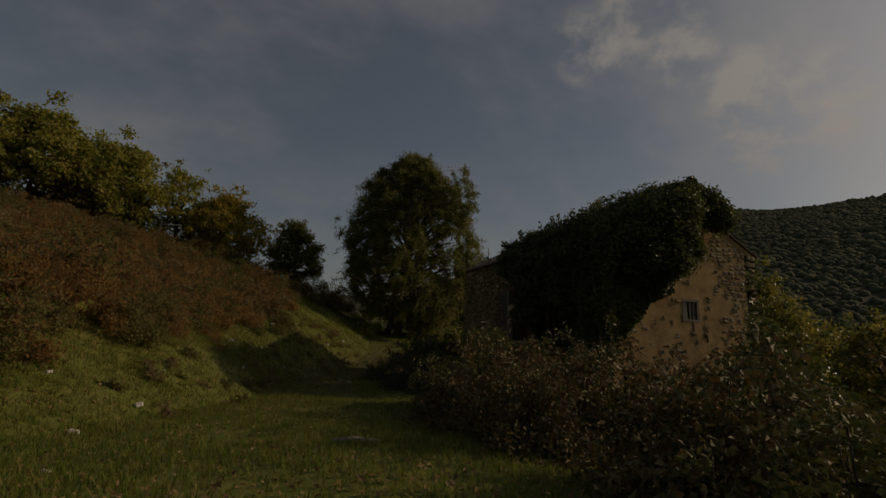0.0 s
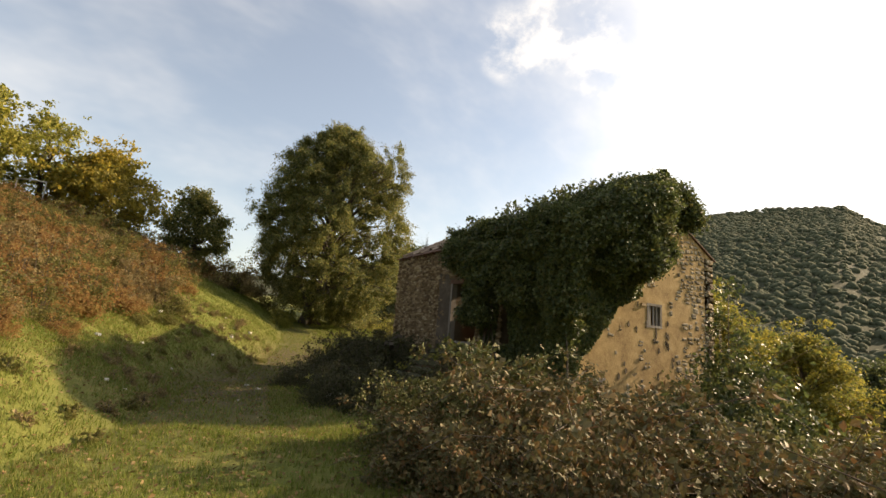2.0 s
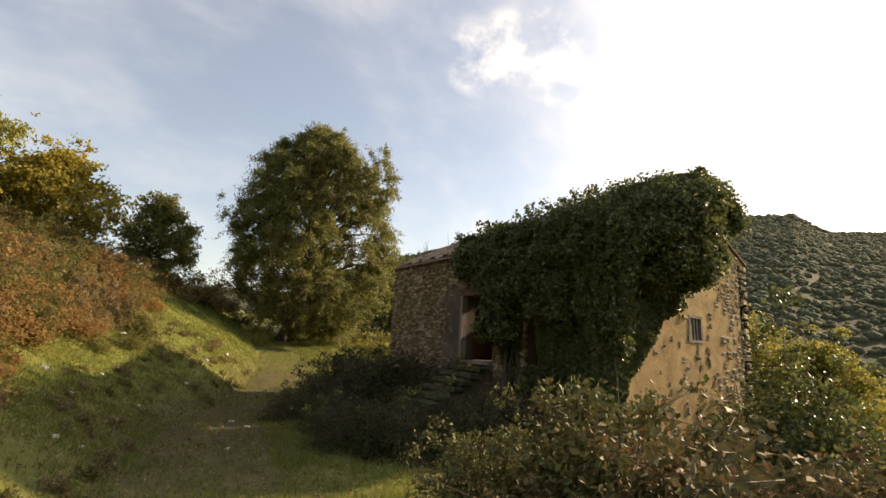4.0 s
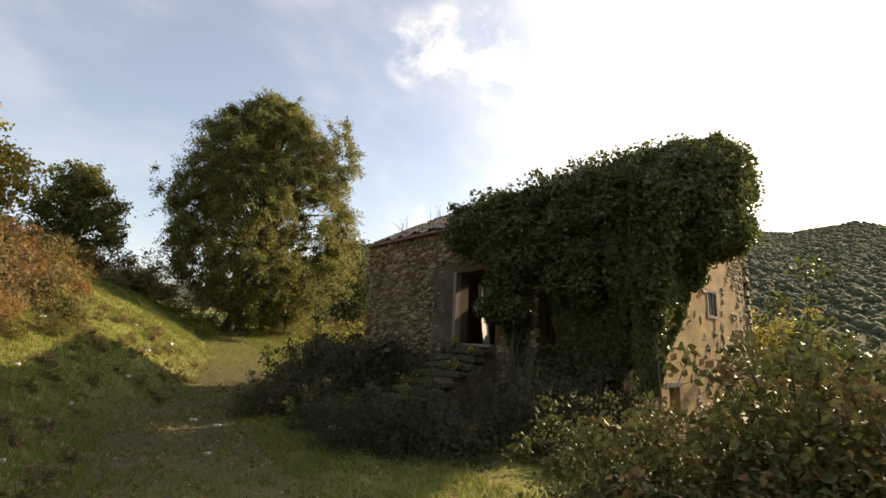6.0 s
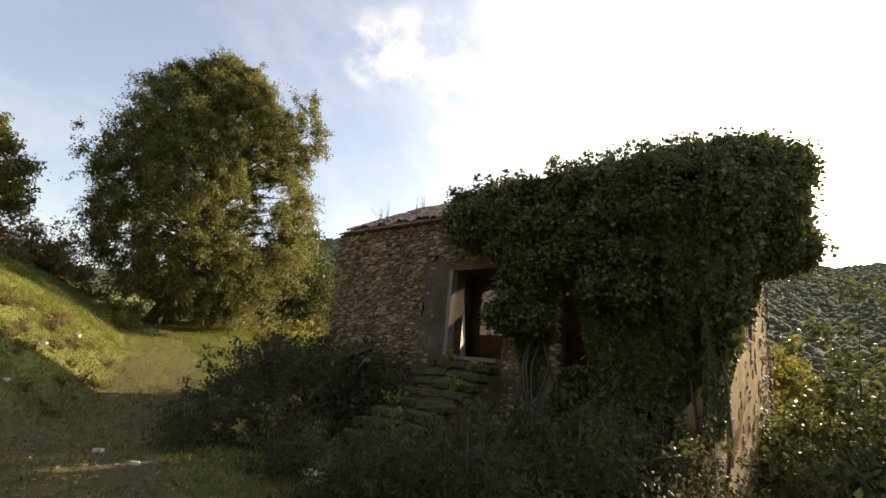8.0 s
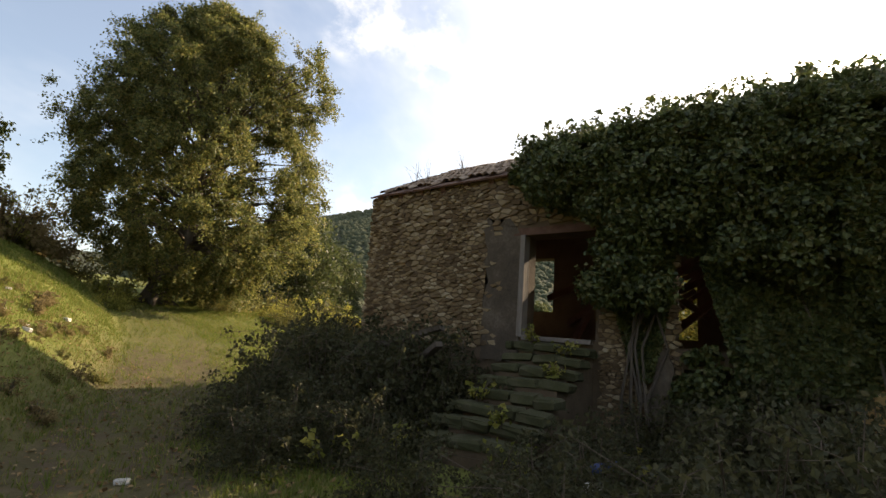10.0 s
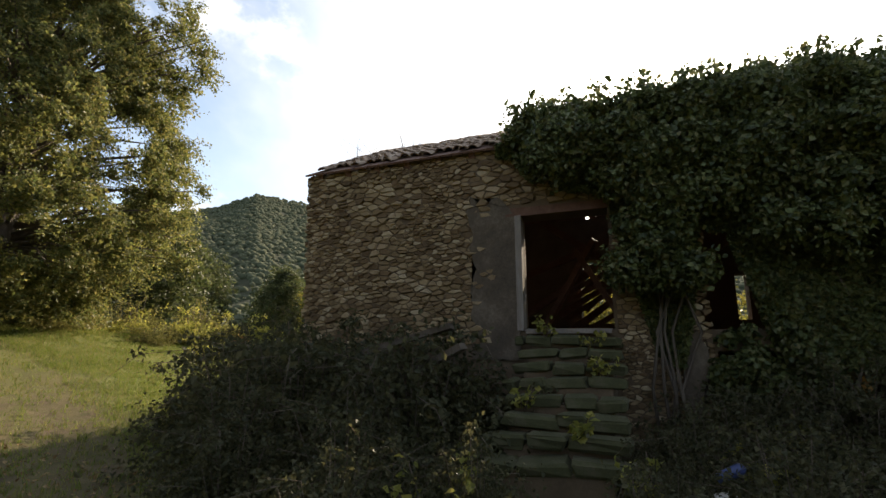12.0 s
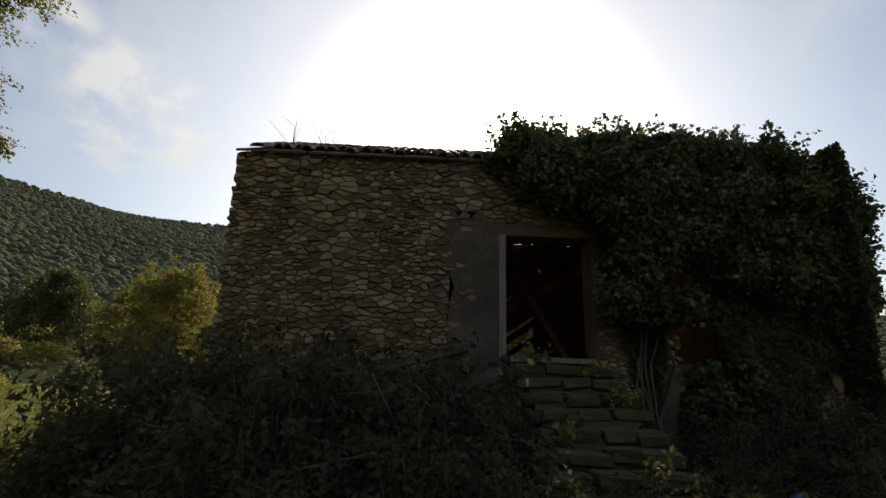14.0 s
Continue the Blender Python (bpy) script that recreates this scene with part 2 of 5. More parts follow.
def ground_material():
    """Meadow, bare track, dry slope and far woodland by place."""
    m = bpy.data.materials.new("meadow")
    m.use_nodes = True
    nt = m.node_tree
    N, L = nt.nodes.new, nt.links.new
    p = nt.nodes["Principled BSDF"]
    p.inputs["Roughness"].default_value, p.inputs["Specular IOR Level"].default_value = 0.95, 0.15
    co = N("ShaderNodeTexCoord")

    def noise_of(scale, detail=5):
        n = N("ShaderNodeTexNoise")
        n.inputs["Scale"].default_value, n.inputs["Detail"].default_value, n.inputs["Roughness"].default_value = scale, detail, 0.65
        L(co.outputs["Object"], n.inputs["Vector"])
        return n.outputs[0]

    def ramp_of(src, *stops):
        r = N("ShaderNodeValToRGB")
        while len(r.color_ramp.elements) < len(stops):
            r.color_ramp.elements.new(0.5)
        for e, (pos, c) in zip(r.color_ramp.elements, stops):
            e.position, e.color = pos, (*c, 1)
        L(src, r.inputs["Fac"])
        return r.outputs[0]

    def mix_of(fac, a, b):
        x = N("ShaderNodeMix")
        x.data_type = "RGBA"
        L(fac, x.inputs["Factor"])
        L(a, x.inputs["A"])
        L(b, x.inputs["B"])
        return x.outputs["Result"]

    grass = ramp_of(noise_of(1.3), (0.32, (0.08, 0.11, 0.022)), (0.5, (0.125, 0.148, 0.032)), (0.68, (0.21, 0.18, 0.065)))
    fine = ramp_of(noise_of(22), (0.3, (0.07, 0.08, 0.018)), (0.6, (0.16, 0.155, 0.038)), (0.75, (0.24, 0.19, 0.085)))
    half = N("ShaderNodeValue")
    half.outputs[0].default_value = 0.5
    near_col = mix_of(half.outputs[0], grass, fine)
    soil = ramp_of(noise_of(6), (0.3, (0.05, 0.037, 0.024)), (0.7, (0.12, 0.088, 0.056)))
    attr = N("ShaderNodeAttribute")
    attr.attribute_name = "kind_of_ground"
    sep = N("ShaderNodeSeparateColor")
    L(attr.outputs["Color"], sep.inputs[0])
    edge = N("ShaderNodeMath")
    edge.operation, edge.use_clamp = "MULTIPLY_ADD", True
    L(noise_of(3), edge.inputs[0])
    edge.inputs[1].default_value = 2.2
    edge.inputs[2].default_value = -1.1
    worn = N("ShaderNodeMath")
    worn.operation, worn.use_clamp = "MULTIPLY_ADD", True
    L(sep.outputs[0], worn.inputs[0])
    worn.inputs[1].default_value = 0.85
    worn2 = N("ShaderNodeMath")
    worn2.operation = "MULTIPLY"
    L(sep.outputs[0], worn2.inputs[0])
    L(edge.outputs[0], worn2.inputs[1])
    L(worn2.outputs[0], worn.inputs[2])
    colour = mix_of(worn.outputs[0], near_col, soil)
    wood = ramp_of(noise_of(0.03, 8), (0.35, (0.03, 0.036, 0.018)), (0.55, (0.045, 0.048, 0.024)), (0.7, (0.065, 0.06, 0.032)))
    colour = mix_of(sep.outputs[1], colour, wood)
    L(colour, p.inputs["Base Color"])
    b = N("ShaderNodeBump")
    b.inputs["Strength"].default_value, b.inputs["Distance"].default_value = 0.7, 0.05
    L(noise_of(14), b.inputs["Height"])
    L(b.outputs[0], p.inputs["Normal"])
    return m


# ---- mesh helpers ----
rng = np.random.default_rng(7)


def mesh_of(name, verts, faces, mat, smooth=False):
    """Mesh from arrays of points and of equal-sided faces."""
    me = bpy.data.meshes.new(name)
    verts, faces = np.asarray(verts, dtype=np.float32), np.asarray(faces, dtype=np.int32)
    k = faces.shape[1]
    me.vertices.add(len(verts))
    me.vertices.foreach_set("co", verts.ravel())
    me.loops.add(faces.size)
    me.loops.foreach_set("vertex_index", faces.ravel())
    me.polygons.add(len(faces))
    me.polygons.foreach_set("loop_start", np.arange(0, faces.size, k, dtype=np.int32))
    me.polygons.foreach_set("use_smooth", np.full(len(faces), smooth))
    me.update(calc_edges=True)
    me.materials.append(mat)
    return me


def part(name, data, material_=None, parent=None, label=""):
    """Links a bmesh or mesh as one object, under a thing or a part."""
    if isinstance(data, bmesh.types.BMesh):
        me = bpy.data.meshes.new(name)
        data.to_mesh(me)
        data.free()
        data = me
    if material_ is not None and not data.materials:
        data.materials.append(material_)
    ob = new(name, data)
    if parent is not None:
        ob.parent = parent
    return tagged(ob, label)


def leaf_mesh(name, pts, size, mat, out=None, spread=1.0, longer=1.5):
    """Many small folded leaves at pts; out: the way they tend to face."""
    n = len(pts)
    nrm = rng.normal(size=(n, 3)) * spread
    if out is not None:
        nrm = nrm + out
    nrm /= np.linalg.norm(nrm, axis=1, keepdims=True) + 1e-9
    a = np.cross(nrm, rng.normal(size=(n, 3)))
    a /= np.linalg.norm(a, axis=1, keepdims=True) + 1e-9
    b = np.cross(nrm, a)
    s = (size * rng.uniform(0.6, 1.35, n))[:, None]
    fold = nrm * s * 0.22
    v = np.stack([pts - a * s * longer * 0.5, pts + b * s * 0.5 + fold, pts + a * s * longer * 0.5, pts - b * s * 0.5 + fold], axis=1).reshape(-1, 3)
    return mesh_of(name, v, np.arange(4 * n).reshape(n, 4), mat)


def tube(bm, pts, radii, sides=7):
    """A tapered limb along pts."""
    rings = []
    pts = [Vector(p) for p in pts]
    for i, (p, r) in enumerate(zip(pts, radii)):
        d = (pts[min(i + 1, len(pts) - 1)] - pts[max(i - 1, 0)]).normalized()
        u = d.orthogonal().normalized()
        w = d.cross(u)
        rings.append([bm.verts.new(p + (u * math.cos(2 * math.pi * k / sides) + w * math.sin(2 * math.pi * k / sides)) * r) for k in range(sides)])
    for r0, r1 in zip(rings, rings[1:]):
        for k in range(sides):
            f = bm.faces.new((r0[k], r0[(k + 1) % sides], r1[(k + 1) % sides], r1[k]))
            f.smooth = True
    bm.faces.new(rings[-1])
    bm.faces.new(list(reversed(rings[0])))


def block(bm, x0, x1, y0, y1, z0, z1, jitter=0.0):
    """A box with slightly uneven corners, added to bm."""
    vs = [bm.verts.new((x + random.uniform(-jitter, jitter), y + random.uniform(-jitter, jitter), z + random.uniform(-jitter, jitter)))
          for x in (x0, x1) for y in (y0, y1) for z in (z0, z1)]
    for q in ((0, 1, 3, 2), (4, 6, 7, 5), (0, 4, 5, 1), (2, 3, 7, 6), (0, 2, 6, 4), (1, 5, 7, 3)):
        bm.faces.new([vs[i] for i in q])
    return vs


def rough_stone(sx, sy, sz, mat, name="stone", seed=0):
    """A chamfered, uneven stone about its centre."""
    r = random.Random(seed)
    bm = bmesh.new()
    vs = block(bm, -sx / 2, sx / 2, -sy / 2, sy / 2, -sz / 2, sz / 2)
    bmesh.ops.bevel(bm, geom=list(bm.edges), offset=min(sx, sy, sz) * 0.22, segments=1, affect="EDGES")
    for v in bm.verts:
        v.co += Vector((r.uniform(-1, 1) * sx, r.uniform(-1, 1) * sy, r.uniform(-1, 1) * sz)) * 0.06
    me = bpy.data.meshes.new(name)
    bm.to_mesh(me)
    bm.free()
    me.materials.append(mat)
    return me


# ---- ground ----
def curve_at(v, table):
    return np.interp(v, [a for a, _ in table], [b for _, b in table])


TRACK_Z = [(-60, -4.0), (-30, -2.6), (-18, -1.8), (-14, -1.35), (-10, -1.5), (-4, -1.6), (2, -1.75), (6, -1.5), (10, -0.85), (14.6, 0.1), (25, 1.2), (60, 4.0), (120, 8)]
TRACK_X = [(-60, -12), (-18, -9.6), (-10, -9.0), (-8, -8.6), (-4, -7.8), (0, -7.0), (2, -6.2), (5, -4.3), (10, -2.2), (20, -0.5), (60, 3)]
RIDGE = [(-180, 5), (-90, 12), (-40, 8), (0, 5), (18, 5.5), (25, 9), (33, 11.3), (37.5, 12.5), (43, 14.0), (47, 15.8), (52, 15.3), (56, 14.7), (59, 14.6), (66, 15.0), (72, 14.6), (74.5, 12.6), (79, 12.0), (84, 12.5), (89, 11.0), (93, 11.4), (105, 9), (130, 6), (180, 5)]


def ripple(x, y, seed=0):
    return (np.sin(x * 0.9 + 1.3 * np.sin(y * 0.7 + seed)) * np.cos(y * 0.8 + 0.9 * np.sin(x * 0.6 + seed)) * 0.6
            + np.sin(x * 2.3 + y * 1.7 + seed) * 0.25 + np.sin(x * 5.1 - y * 4.3 + seed * 2) * 0.12)


def ground_z(x, y):
    x, y = np.asarray(x, dtype=float), np.asarray(y, dtype=float)
    track = curve_at(y, TRACK_X)
    d = track - x
    z = curve_at(y, TRACK_Z)
    left = np.clip(d - 1.2 - 1.6 * np.clip((-6 - y) / 5, 0, 1), 0, None)
    bank = 0.35 * left - 0.0045 * np.clip(left, 0, 30) ** 2 + 0.75 * (1 - np.exp(-left / 1.6)) * np.clip((y + 10) / 6, 0, 1)
    bank = np.where(left > 30, 0.35 * 30 - 4.05 + 0.75 + 0.13 * (left - 30), bank)
    right = np.clip(-d - 2.0, 0, None)
    fall = -0.06 * np.clip(right, 0, 12) - 0.20 * np.clip(right - 12, 0, 60) - 0.09 * np.clip(right - 72, 0, 120)
    ease = 1 / (1 + np.exp(np.clip(-(y - 9) / 2.0, -50, 50)))
    fall = fall * (1 - 0.5 * ease * (right < 40))
    z = z + np.where(d > 0, bank, fall)
    z = z + ripple(x, y) * 0.06
    r = np.hypot(x + 8, y + 6)
    az = np.degrees(np.arctan2(x + 8, y + 6))
    el = curve_at(az, RIDGE)
    far = 850.0
    rise = np.clip((r - 150) / (far - 150), 0, 1)
    top = far * np.tan(np.radians(el))
    hill = rise ** 1.15 * top * (1 + 0.10 * np.sin(az * 0.35) * rise * (1 - rise)) + 7 * np.sin(r * 0.012 + az * 0.2) * rise * (1 - rise)
    back = np.clip(r - far, 0, None) * 0.03
    blend = np.clip((r - 90) / 120, 0, 1)
    blend = blend * blend * (3 - 2 * blend)
    base = np.clip(z, -30, 16)
    return z * (1 - blend) + blend * (base * np.clip(1 - (r - 210) / 400, 0, 1) + hill - back)


def build_ground():
    na = 480
    radii = [0.0]
    r = 0.35
    while r < 2600:
        radii.append(r)
        r *= 1.055
    radii = np.array(radii[1:])
    ang = np.linspace(0, 2 * np.pi, na, endpoint=False)
    X = -8 + radii[:, None] * np.sin(ang)[None]
    Y = -6 + radii[:, None] * np.cos(ang)[None]
    Z = ground_z(X, Y)
    v = np.stack([X, Y, Z], axis=2).reshape(-1, 3)
    i = np.arange(len(radii) - 1)[:, None] * na
    k = np.arange(na)[None]
    k2 = (k + 1) % na
    f = np.stack([i + k, i + k2, i + na + k2, i + na + k], axis=2).reshape(-1, 4)
    centre = np.array([[-8, -6, float(ground_z(-8, -6))]])
    v = np.vstack([v, centre])
    me = mesh_of("ground", v, f, ground_material(), True)
    bm = bmesh.new()
    bm.from_mesh(me)
    bm.verts.ensure_lookup_table()
    c = bm.verts[len(v) - 1]
    for j in range(na):
        bm.faces.new((c, bm.verts[(j + 1) % na], bm.verts[j])).smooth = True
    bmesh.ops.recalc_face_normals(bm, faces=bm.faces)
    bm.to_mesh(me)
    bm.free()
    x, y = v[:, 0], v[:, 1]
    d = np.abs(curve_at(y, TRACK_X) - x)
    bare = np.clip(1.2 - np.abs(d - 0.6) / 1.5, 0, 1) * 0.9 * np.clip((y + 9) / 6, 0, 1) * np.clip((14 - y) / 6, 0, 1)
    bare = np.maximum(bare, np.clip(1 - np.hypot(x + 1.5, y - 13) / 4.0, 0, 1) * 0.55)
    rr = np.hypot(x + 8, y + 6)
    wood = np.clip((rr - 60) / 60, 0, 1)
    col = np.stack([bare, wood, np.zeros_like(bare), np.ones_like(bare)], axis=1).astype(np.float32)
    layer = me.color_attributes.new("kind_of_ground", "FLOAT_COLOR", "POINT")
    layer.data.foreach_set("color", col.ravel())
    ob = new("ground", me)
    tagged(ob, "grassy hillside meadow with a worn track and wooded mountains beyond", "ground", kind="structure")


build_ground()


# ---- the ruined house ----
LEN0, LEN1, DEEP, EAVE, RIDGE_Z = -5.6, 4.5, 6.8, 3.35, 5.1
THICK = 0.5


def ground_at(x, y):
    return float(ground_z(x, y))


def wall_with_holes(name, along, span, zs, at, thick, holes, mat, parent, label):
    """One upright wall shell with openings through it; along is 'y' or 'x'; holes: (a0, a1, z0, z1)."""
    bm = bmesh.new()
    ca = sorted({span[0], span[1], *[h[0] for h in holes], *[h[1] for h in holes]})
    cz = sorted({zs[0], zs[1], *[min(max(h[2], zs[0]), zs[1]) for h in holes], *[h[3] for h in holes]})

    def full(i, k):
        if not (0 <= i < len(ca) - 1 and 0 <= k < len(cz) - 1):
            return False
        ma, mz = (ca[i] + ca[i + 1]) / 2, (cz[k] + cz[k + 1]) / 2
        return not any(h[0] < ma < h[1] and h[2] < mz < h[3] for h in holes)

    def vert(a, t, z):
        return bm.verts.new((at + t, a, z) if along == "y" else (a, at + t, z))

    for i in range(len(ca) - 1):
        for k in range(len(cz) - 1):
            if not full(i, k):
                continue
            a0, a1, z0, z1 = ca[i], ca[i + 1], cz[k], cz[k + 1]
            for t in (0, thick):
                bm.faces.new([vert(a, t, z) for a, z in ((a0, z0), (a1, z0), (a1, z1), (a0, z1))])
            for di, dk, p, q in ((-1, 0, (a0, z0), (a0, z1)), (1, 0, (a1, z0), (a1, z1)), (0, -1, (a0, z0), (a1, z0)), (0, 1, (a0, z1), (a1, z1))):
                if not full(i + di, k + dk):
                    bm.faces.new([vert(p[0], 0, p[1]), vert(q[0], 0, q[1]), vert(q[0], thick, q[1]), vert(p[0], thick, p[1])])
    bmesh.ops.remove_doubles(bm, verts=bm.verts, dist=0.0005)
    bmesh.ops.recalc_face_normals(bm, faces=bm.faces)
    return part(name, bm, mat, parent, label)


house = tagged(new("ruined_house"), "abandoned rubble stone farmhouse with broken tiled roof under ivy", "house")
DOOR = (-1.55, -0.05, 0.0, 2.02)
OPENING = (-3.85, -2.8, -0.02, 1.8)
front = wall_with_holes("front_wall", "y", (LEN0, LEN1), (-2.6, EAVE), 0.0, THICK, [DOOR, OPENING, (-5.0, -4.2, -2.6, -0.6), (-3.8, -2.98, -2.6, -0.34)], M["mortar"], house, "rubble stone wall in earth mortar with an open doorway")
# Opening at y 2.3 is added to let sun reach the pale board.
back_wall = wall_with_holes("back_wall", "y", (LEN0, LEN1), (-3.5, EAVE), DEEP - THICK, THICK, [(-2.0, -0.5, 0.25, 2.1), (-4.75, -4.45, 0.3, 1.5), (2.3, 3.6, 0.9, 2.7)], M["mortar"], house, "")
far_gable_bm = bmesh.new()
block(far_gable_bm, THICK, DEEP - THICK, LEN1 - THICK, LEN1, -2.8, EAVE)
far_gable = part("far_gable_wall", far_gable_bm, M["mortar"], house)


def gable_top(y0, y1, name, mat):
    bm = bmesh.new()
    a = [bm.verts.new((x, y0, z)) for x, z in ((0, EAVE), (DEEP, EAVE), (DEEP / 2, RIDGE_Z))]
    b = [bm.verts.new((x, y1, z)) for x, z in ((0, EAVE), (DEEP, EAVE), (DEEP / 2, RIDGE_Z))]
    bm.faces.new(a)
    bm.faces.new(list(reversed(b)))
    for i in range(3):
        j = (i + 1) % 3
        bm.faces.new((a[j], a[i], b[i], b[j]))
    bmesh.ops.recalc_face_normals(bm, faces=bm.faces)
    return part(name, bm, mat, house)


gable_top(LEN1 - THICK, LEN1, "far_gable_peak", M["mortar"])

# the sunlit gable end: openings through it, its slope on the side away from the ivy
G_WIN, G_TOP, G_LOW = (3.35, 3.95, 0.93, 1.5), (3.75, 4.42, 3.12, 3.75), (0.85, 1.4, -1.45, -0.74)
gable_low = wall_with_holes("gable_wall", "x", (THICK, DEEP), (-3.4, 3.0), LEN0, THICK, [G_WIN, G_LOW], M["plaster"], house, "ochre plastered gable wall with bare stones showing")


def gable_upper():
    bm = bmesh.new()
    slope = (RIDGE_Z - EAVE) / (DEEP / 2)

    def top(x):
        return EAVE + slope * min(x, DEEP - x) - 0.02

    xs = sorted({0.0, DEEP, DEEP / 2, G_TOP[0], G_TOP[1], *[DEEP * i / 12 for i in range(13)]})
    for x0, x1 in zip(xs, xs[1:]):
        mid = (x0 + x1) / 2
        bands = [(3.0, None)]
        if G_TOP[0] < mid < G_TOP[1]:
            bands = [(3.0, G_TOP[2]), (G_TOP[3], None)]
        for z0, z1 in bands:
            vs = []
            for y in (LEN0, LEN0 + THICK):
                vs.append([bm.verts.new((x0, y, z0)), bm.verts.new((x1, y, z0)), bm.verts.new((x1, y, z1 if z1 else top(x1))), bm.verts.new((x0, y, z1 if z1 else top(x0)))])
            f, g = vs
            bm.faces.new(f)
            bm.faces.new(list(reversed(g)))
            for i in range(4):
                j = (i + 1) % 4
                bm.faces.new((f[j], f[i], g[i], g[j]))
    bmesh.ops.recalc_face_normals(bm, faces=bm.faces)
    bmesh.ops.remove_doubles(bm, verts=bm.verts, dist=0.001)
    return part("gable_peak", bm, M["plaster"], house)


gable_upper()
floor_bm = bmesh.new()
block(floor_bm, 0.02, DEEP - THICK, LEN0 + THICK, LEN1 - THICK, -0.22, -0.04)
part("upper_floor", floor_bm, M["beam"], house, "dark floor boards inside the doorway")

# roof: rafters, boards with gaps, tile rows
SLOPE = math.atan2(RIDGE_Z - EAVE, DEEP / 2)


def roof_plane(side):
    """Frame of one slope: origin at the ridge, x down the slope, y along the house."""
    if side == 0:
        return Matrix.Translation((DEEP / 2, 0, RIDGE_Z)) @ Matrix.Rotation(math.pi, 4, "Z") @ Matrix.Rotation(SLOPE, 4, "Y") @ Matrix.Diagonal((1, -1, 1, 1))
    return Matrix.Translation((DEEP / 2, 0, RIDGE_Z)) @ Matrix.Rotation(SLOPE, 4, "Y")


RUN = (DEEP / 2) / math.cos(SLOPE) + 0.12
roof = part("roof", bmesh.new(), M["beam"], house, "sagging roof of dark timbers and old clay tiles")


def roof_boards():
    bm = bmesh.new()
    r = random.Random(4)
    for side in (0, 1):
        mtx = roof_plane(side)
        y = LEN0 - 0.05
        while y < LEN1:
            w = r.uniform(0.16, 0.24)
            start, stop = 0.0, RUN
            if side == 1 and -2.2 < y < 0.9:
                start, stop = (r.uniform(0, 0.2), RUN) if r.random() < 0.75 else (0, r.uniform(1.8, 3.5))
            vs = block(bm, start, stop, y, min(y + w, LEN1 + 0.05), 0.02, 0.06)
            for v in vs:
                v.co = mtx @ v.co
            y += w + (0.012 if r.random() < 0.8 else 0.07)
        for k in range(15):
            y = LEN0 + 0.3 + k * (LEN1 - LEN0 - 0.6) / 14
            vs = block(bm, 0.0, RUN - 0.05, y - 0.06, y + 0.06, -0.14, 0.015)
            for v in vs:
                v.co = mtx @ v.co
    vs = block(bm, DEEP / 2 - 0.09, DEEP / 2 + 0.09, LEN0 + 0.02, LEN1 - 0.02, RIDGE_Z - 0.36, RIDGE_Z - 0.15)
    bmesh.ops.recalc_face_normals(bm, faces=bm.faces)
    bm.to_mesh(roof.data)
    bm.free()


roof_boards()


# Added strips block the sky gap above the back wall, leaving one slit.
for y0, y1 in ((LEN0 + THICK, -1.05), (-0.75, LEN1 - THICK)):
    bm = bmesh.new()
    block(bm, DEEP - THICK - 0.02, DEEP - THICK + 0.1, y0, y1, EAVE + 0.003, EAVE + 0.27)
    part("wall_plate", bm, M["beam"], house, "dark timber strip added to close the gap under the rafters")


def tile_mesh(length, radius):
    bm = bmesh.new()
    n = 5
    top, low = [], []
    for s, rr in ((0, radius * 0.85), (length, radius)):
        for lst, q in ((top, rr), (low, rr - 0.018)):
            lst.append([bm.verts.new((s, q * math.cos(math.pi * k / n), q * 0.7 * math.sin(math.pi * k / n) + 0.075 + 0.01 * (s > 0))) for k in range(n + 1)])
    for k in range(n):
        bm.faces.new((top[0][k], top[1][k], top[1][k + 1], top[0][k + 1]))
        bm.faces.new((low[0][k], low[0][k + 1], low[1][k + 1], low[1][k]))
        bm.faces.new((top[1][k], low[1][k], low[1][k + 1], top[1][k + 1]))
    bmesh.ops.recalc_face_normals(bm, faces=bm.faces)
    me = bpy.data.meshes.new("roof_tile")
    bm.to_mesh(me)
    bm.free()
    me.materials.append(M["tile"])
    return me


def build_tiles():
    me = tile_mesh(0.44, 0.105)
    r = random.Random(9)
    mtx = roof_plane(0)
    rows = int(RUN / 0.36)
    y = LEN0 + 0.2
    while y < LEN1 + 0.05:
        for i in range(rows):
            if y < -0.6 or (i >= rows - 1 and r.random() < 0.7) or r.random() < 0.05 or (i < 3 and r.random() < 0.25):
                continue
            ob = new("roof_tile", me)
            ob.parent = roof
            ob.matrix_basis = mtx @ Matrix.Translation((i * 0.37 + r.uniform(-0.02, 0.03), y + r.uniform(-0.012, 0.012), r.uniform(-0.004, 0.015))) @ Matrix.Rotation(r.uniform(-0.06, 0.06), 4, "Z")
        y += 0.2


build_tiles()

# doorway: post, lintel, sill, plaster patch, reveal
bm = bmesh.new()
block(bm, -0.05, 0.16, -0.09, 0.03, 0.0, 2.03, 0.008)
part("door_post", bm, M["wood"], house, "grey weathered wooden door post")
bm = bmesh.new()
block(bm, -0.04, 0.22, -1.75, 0.18, 2.03, 2.17, 0.012)
part("lintel", bm, M["beam"], house, "dark timber lintel")
bm = bmesh.new()
block(bm, -0.12, 0.5, -1.5, -0.12, -0.06, 0.02, 0.012)
part("door_sill", bm, M["wood"], house, "pale worn timber sill")


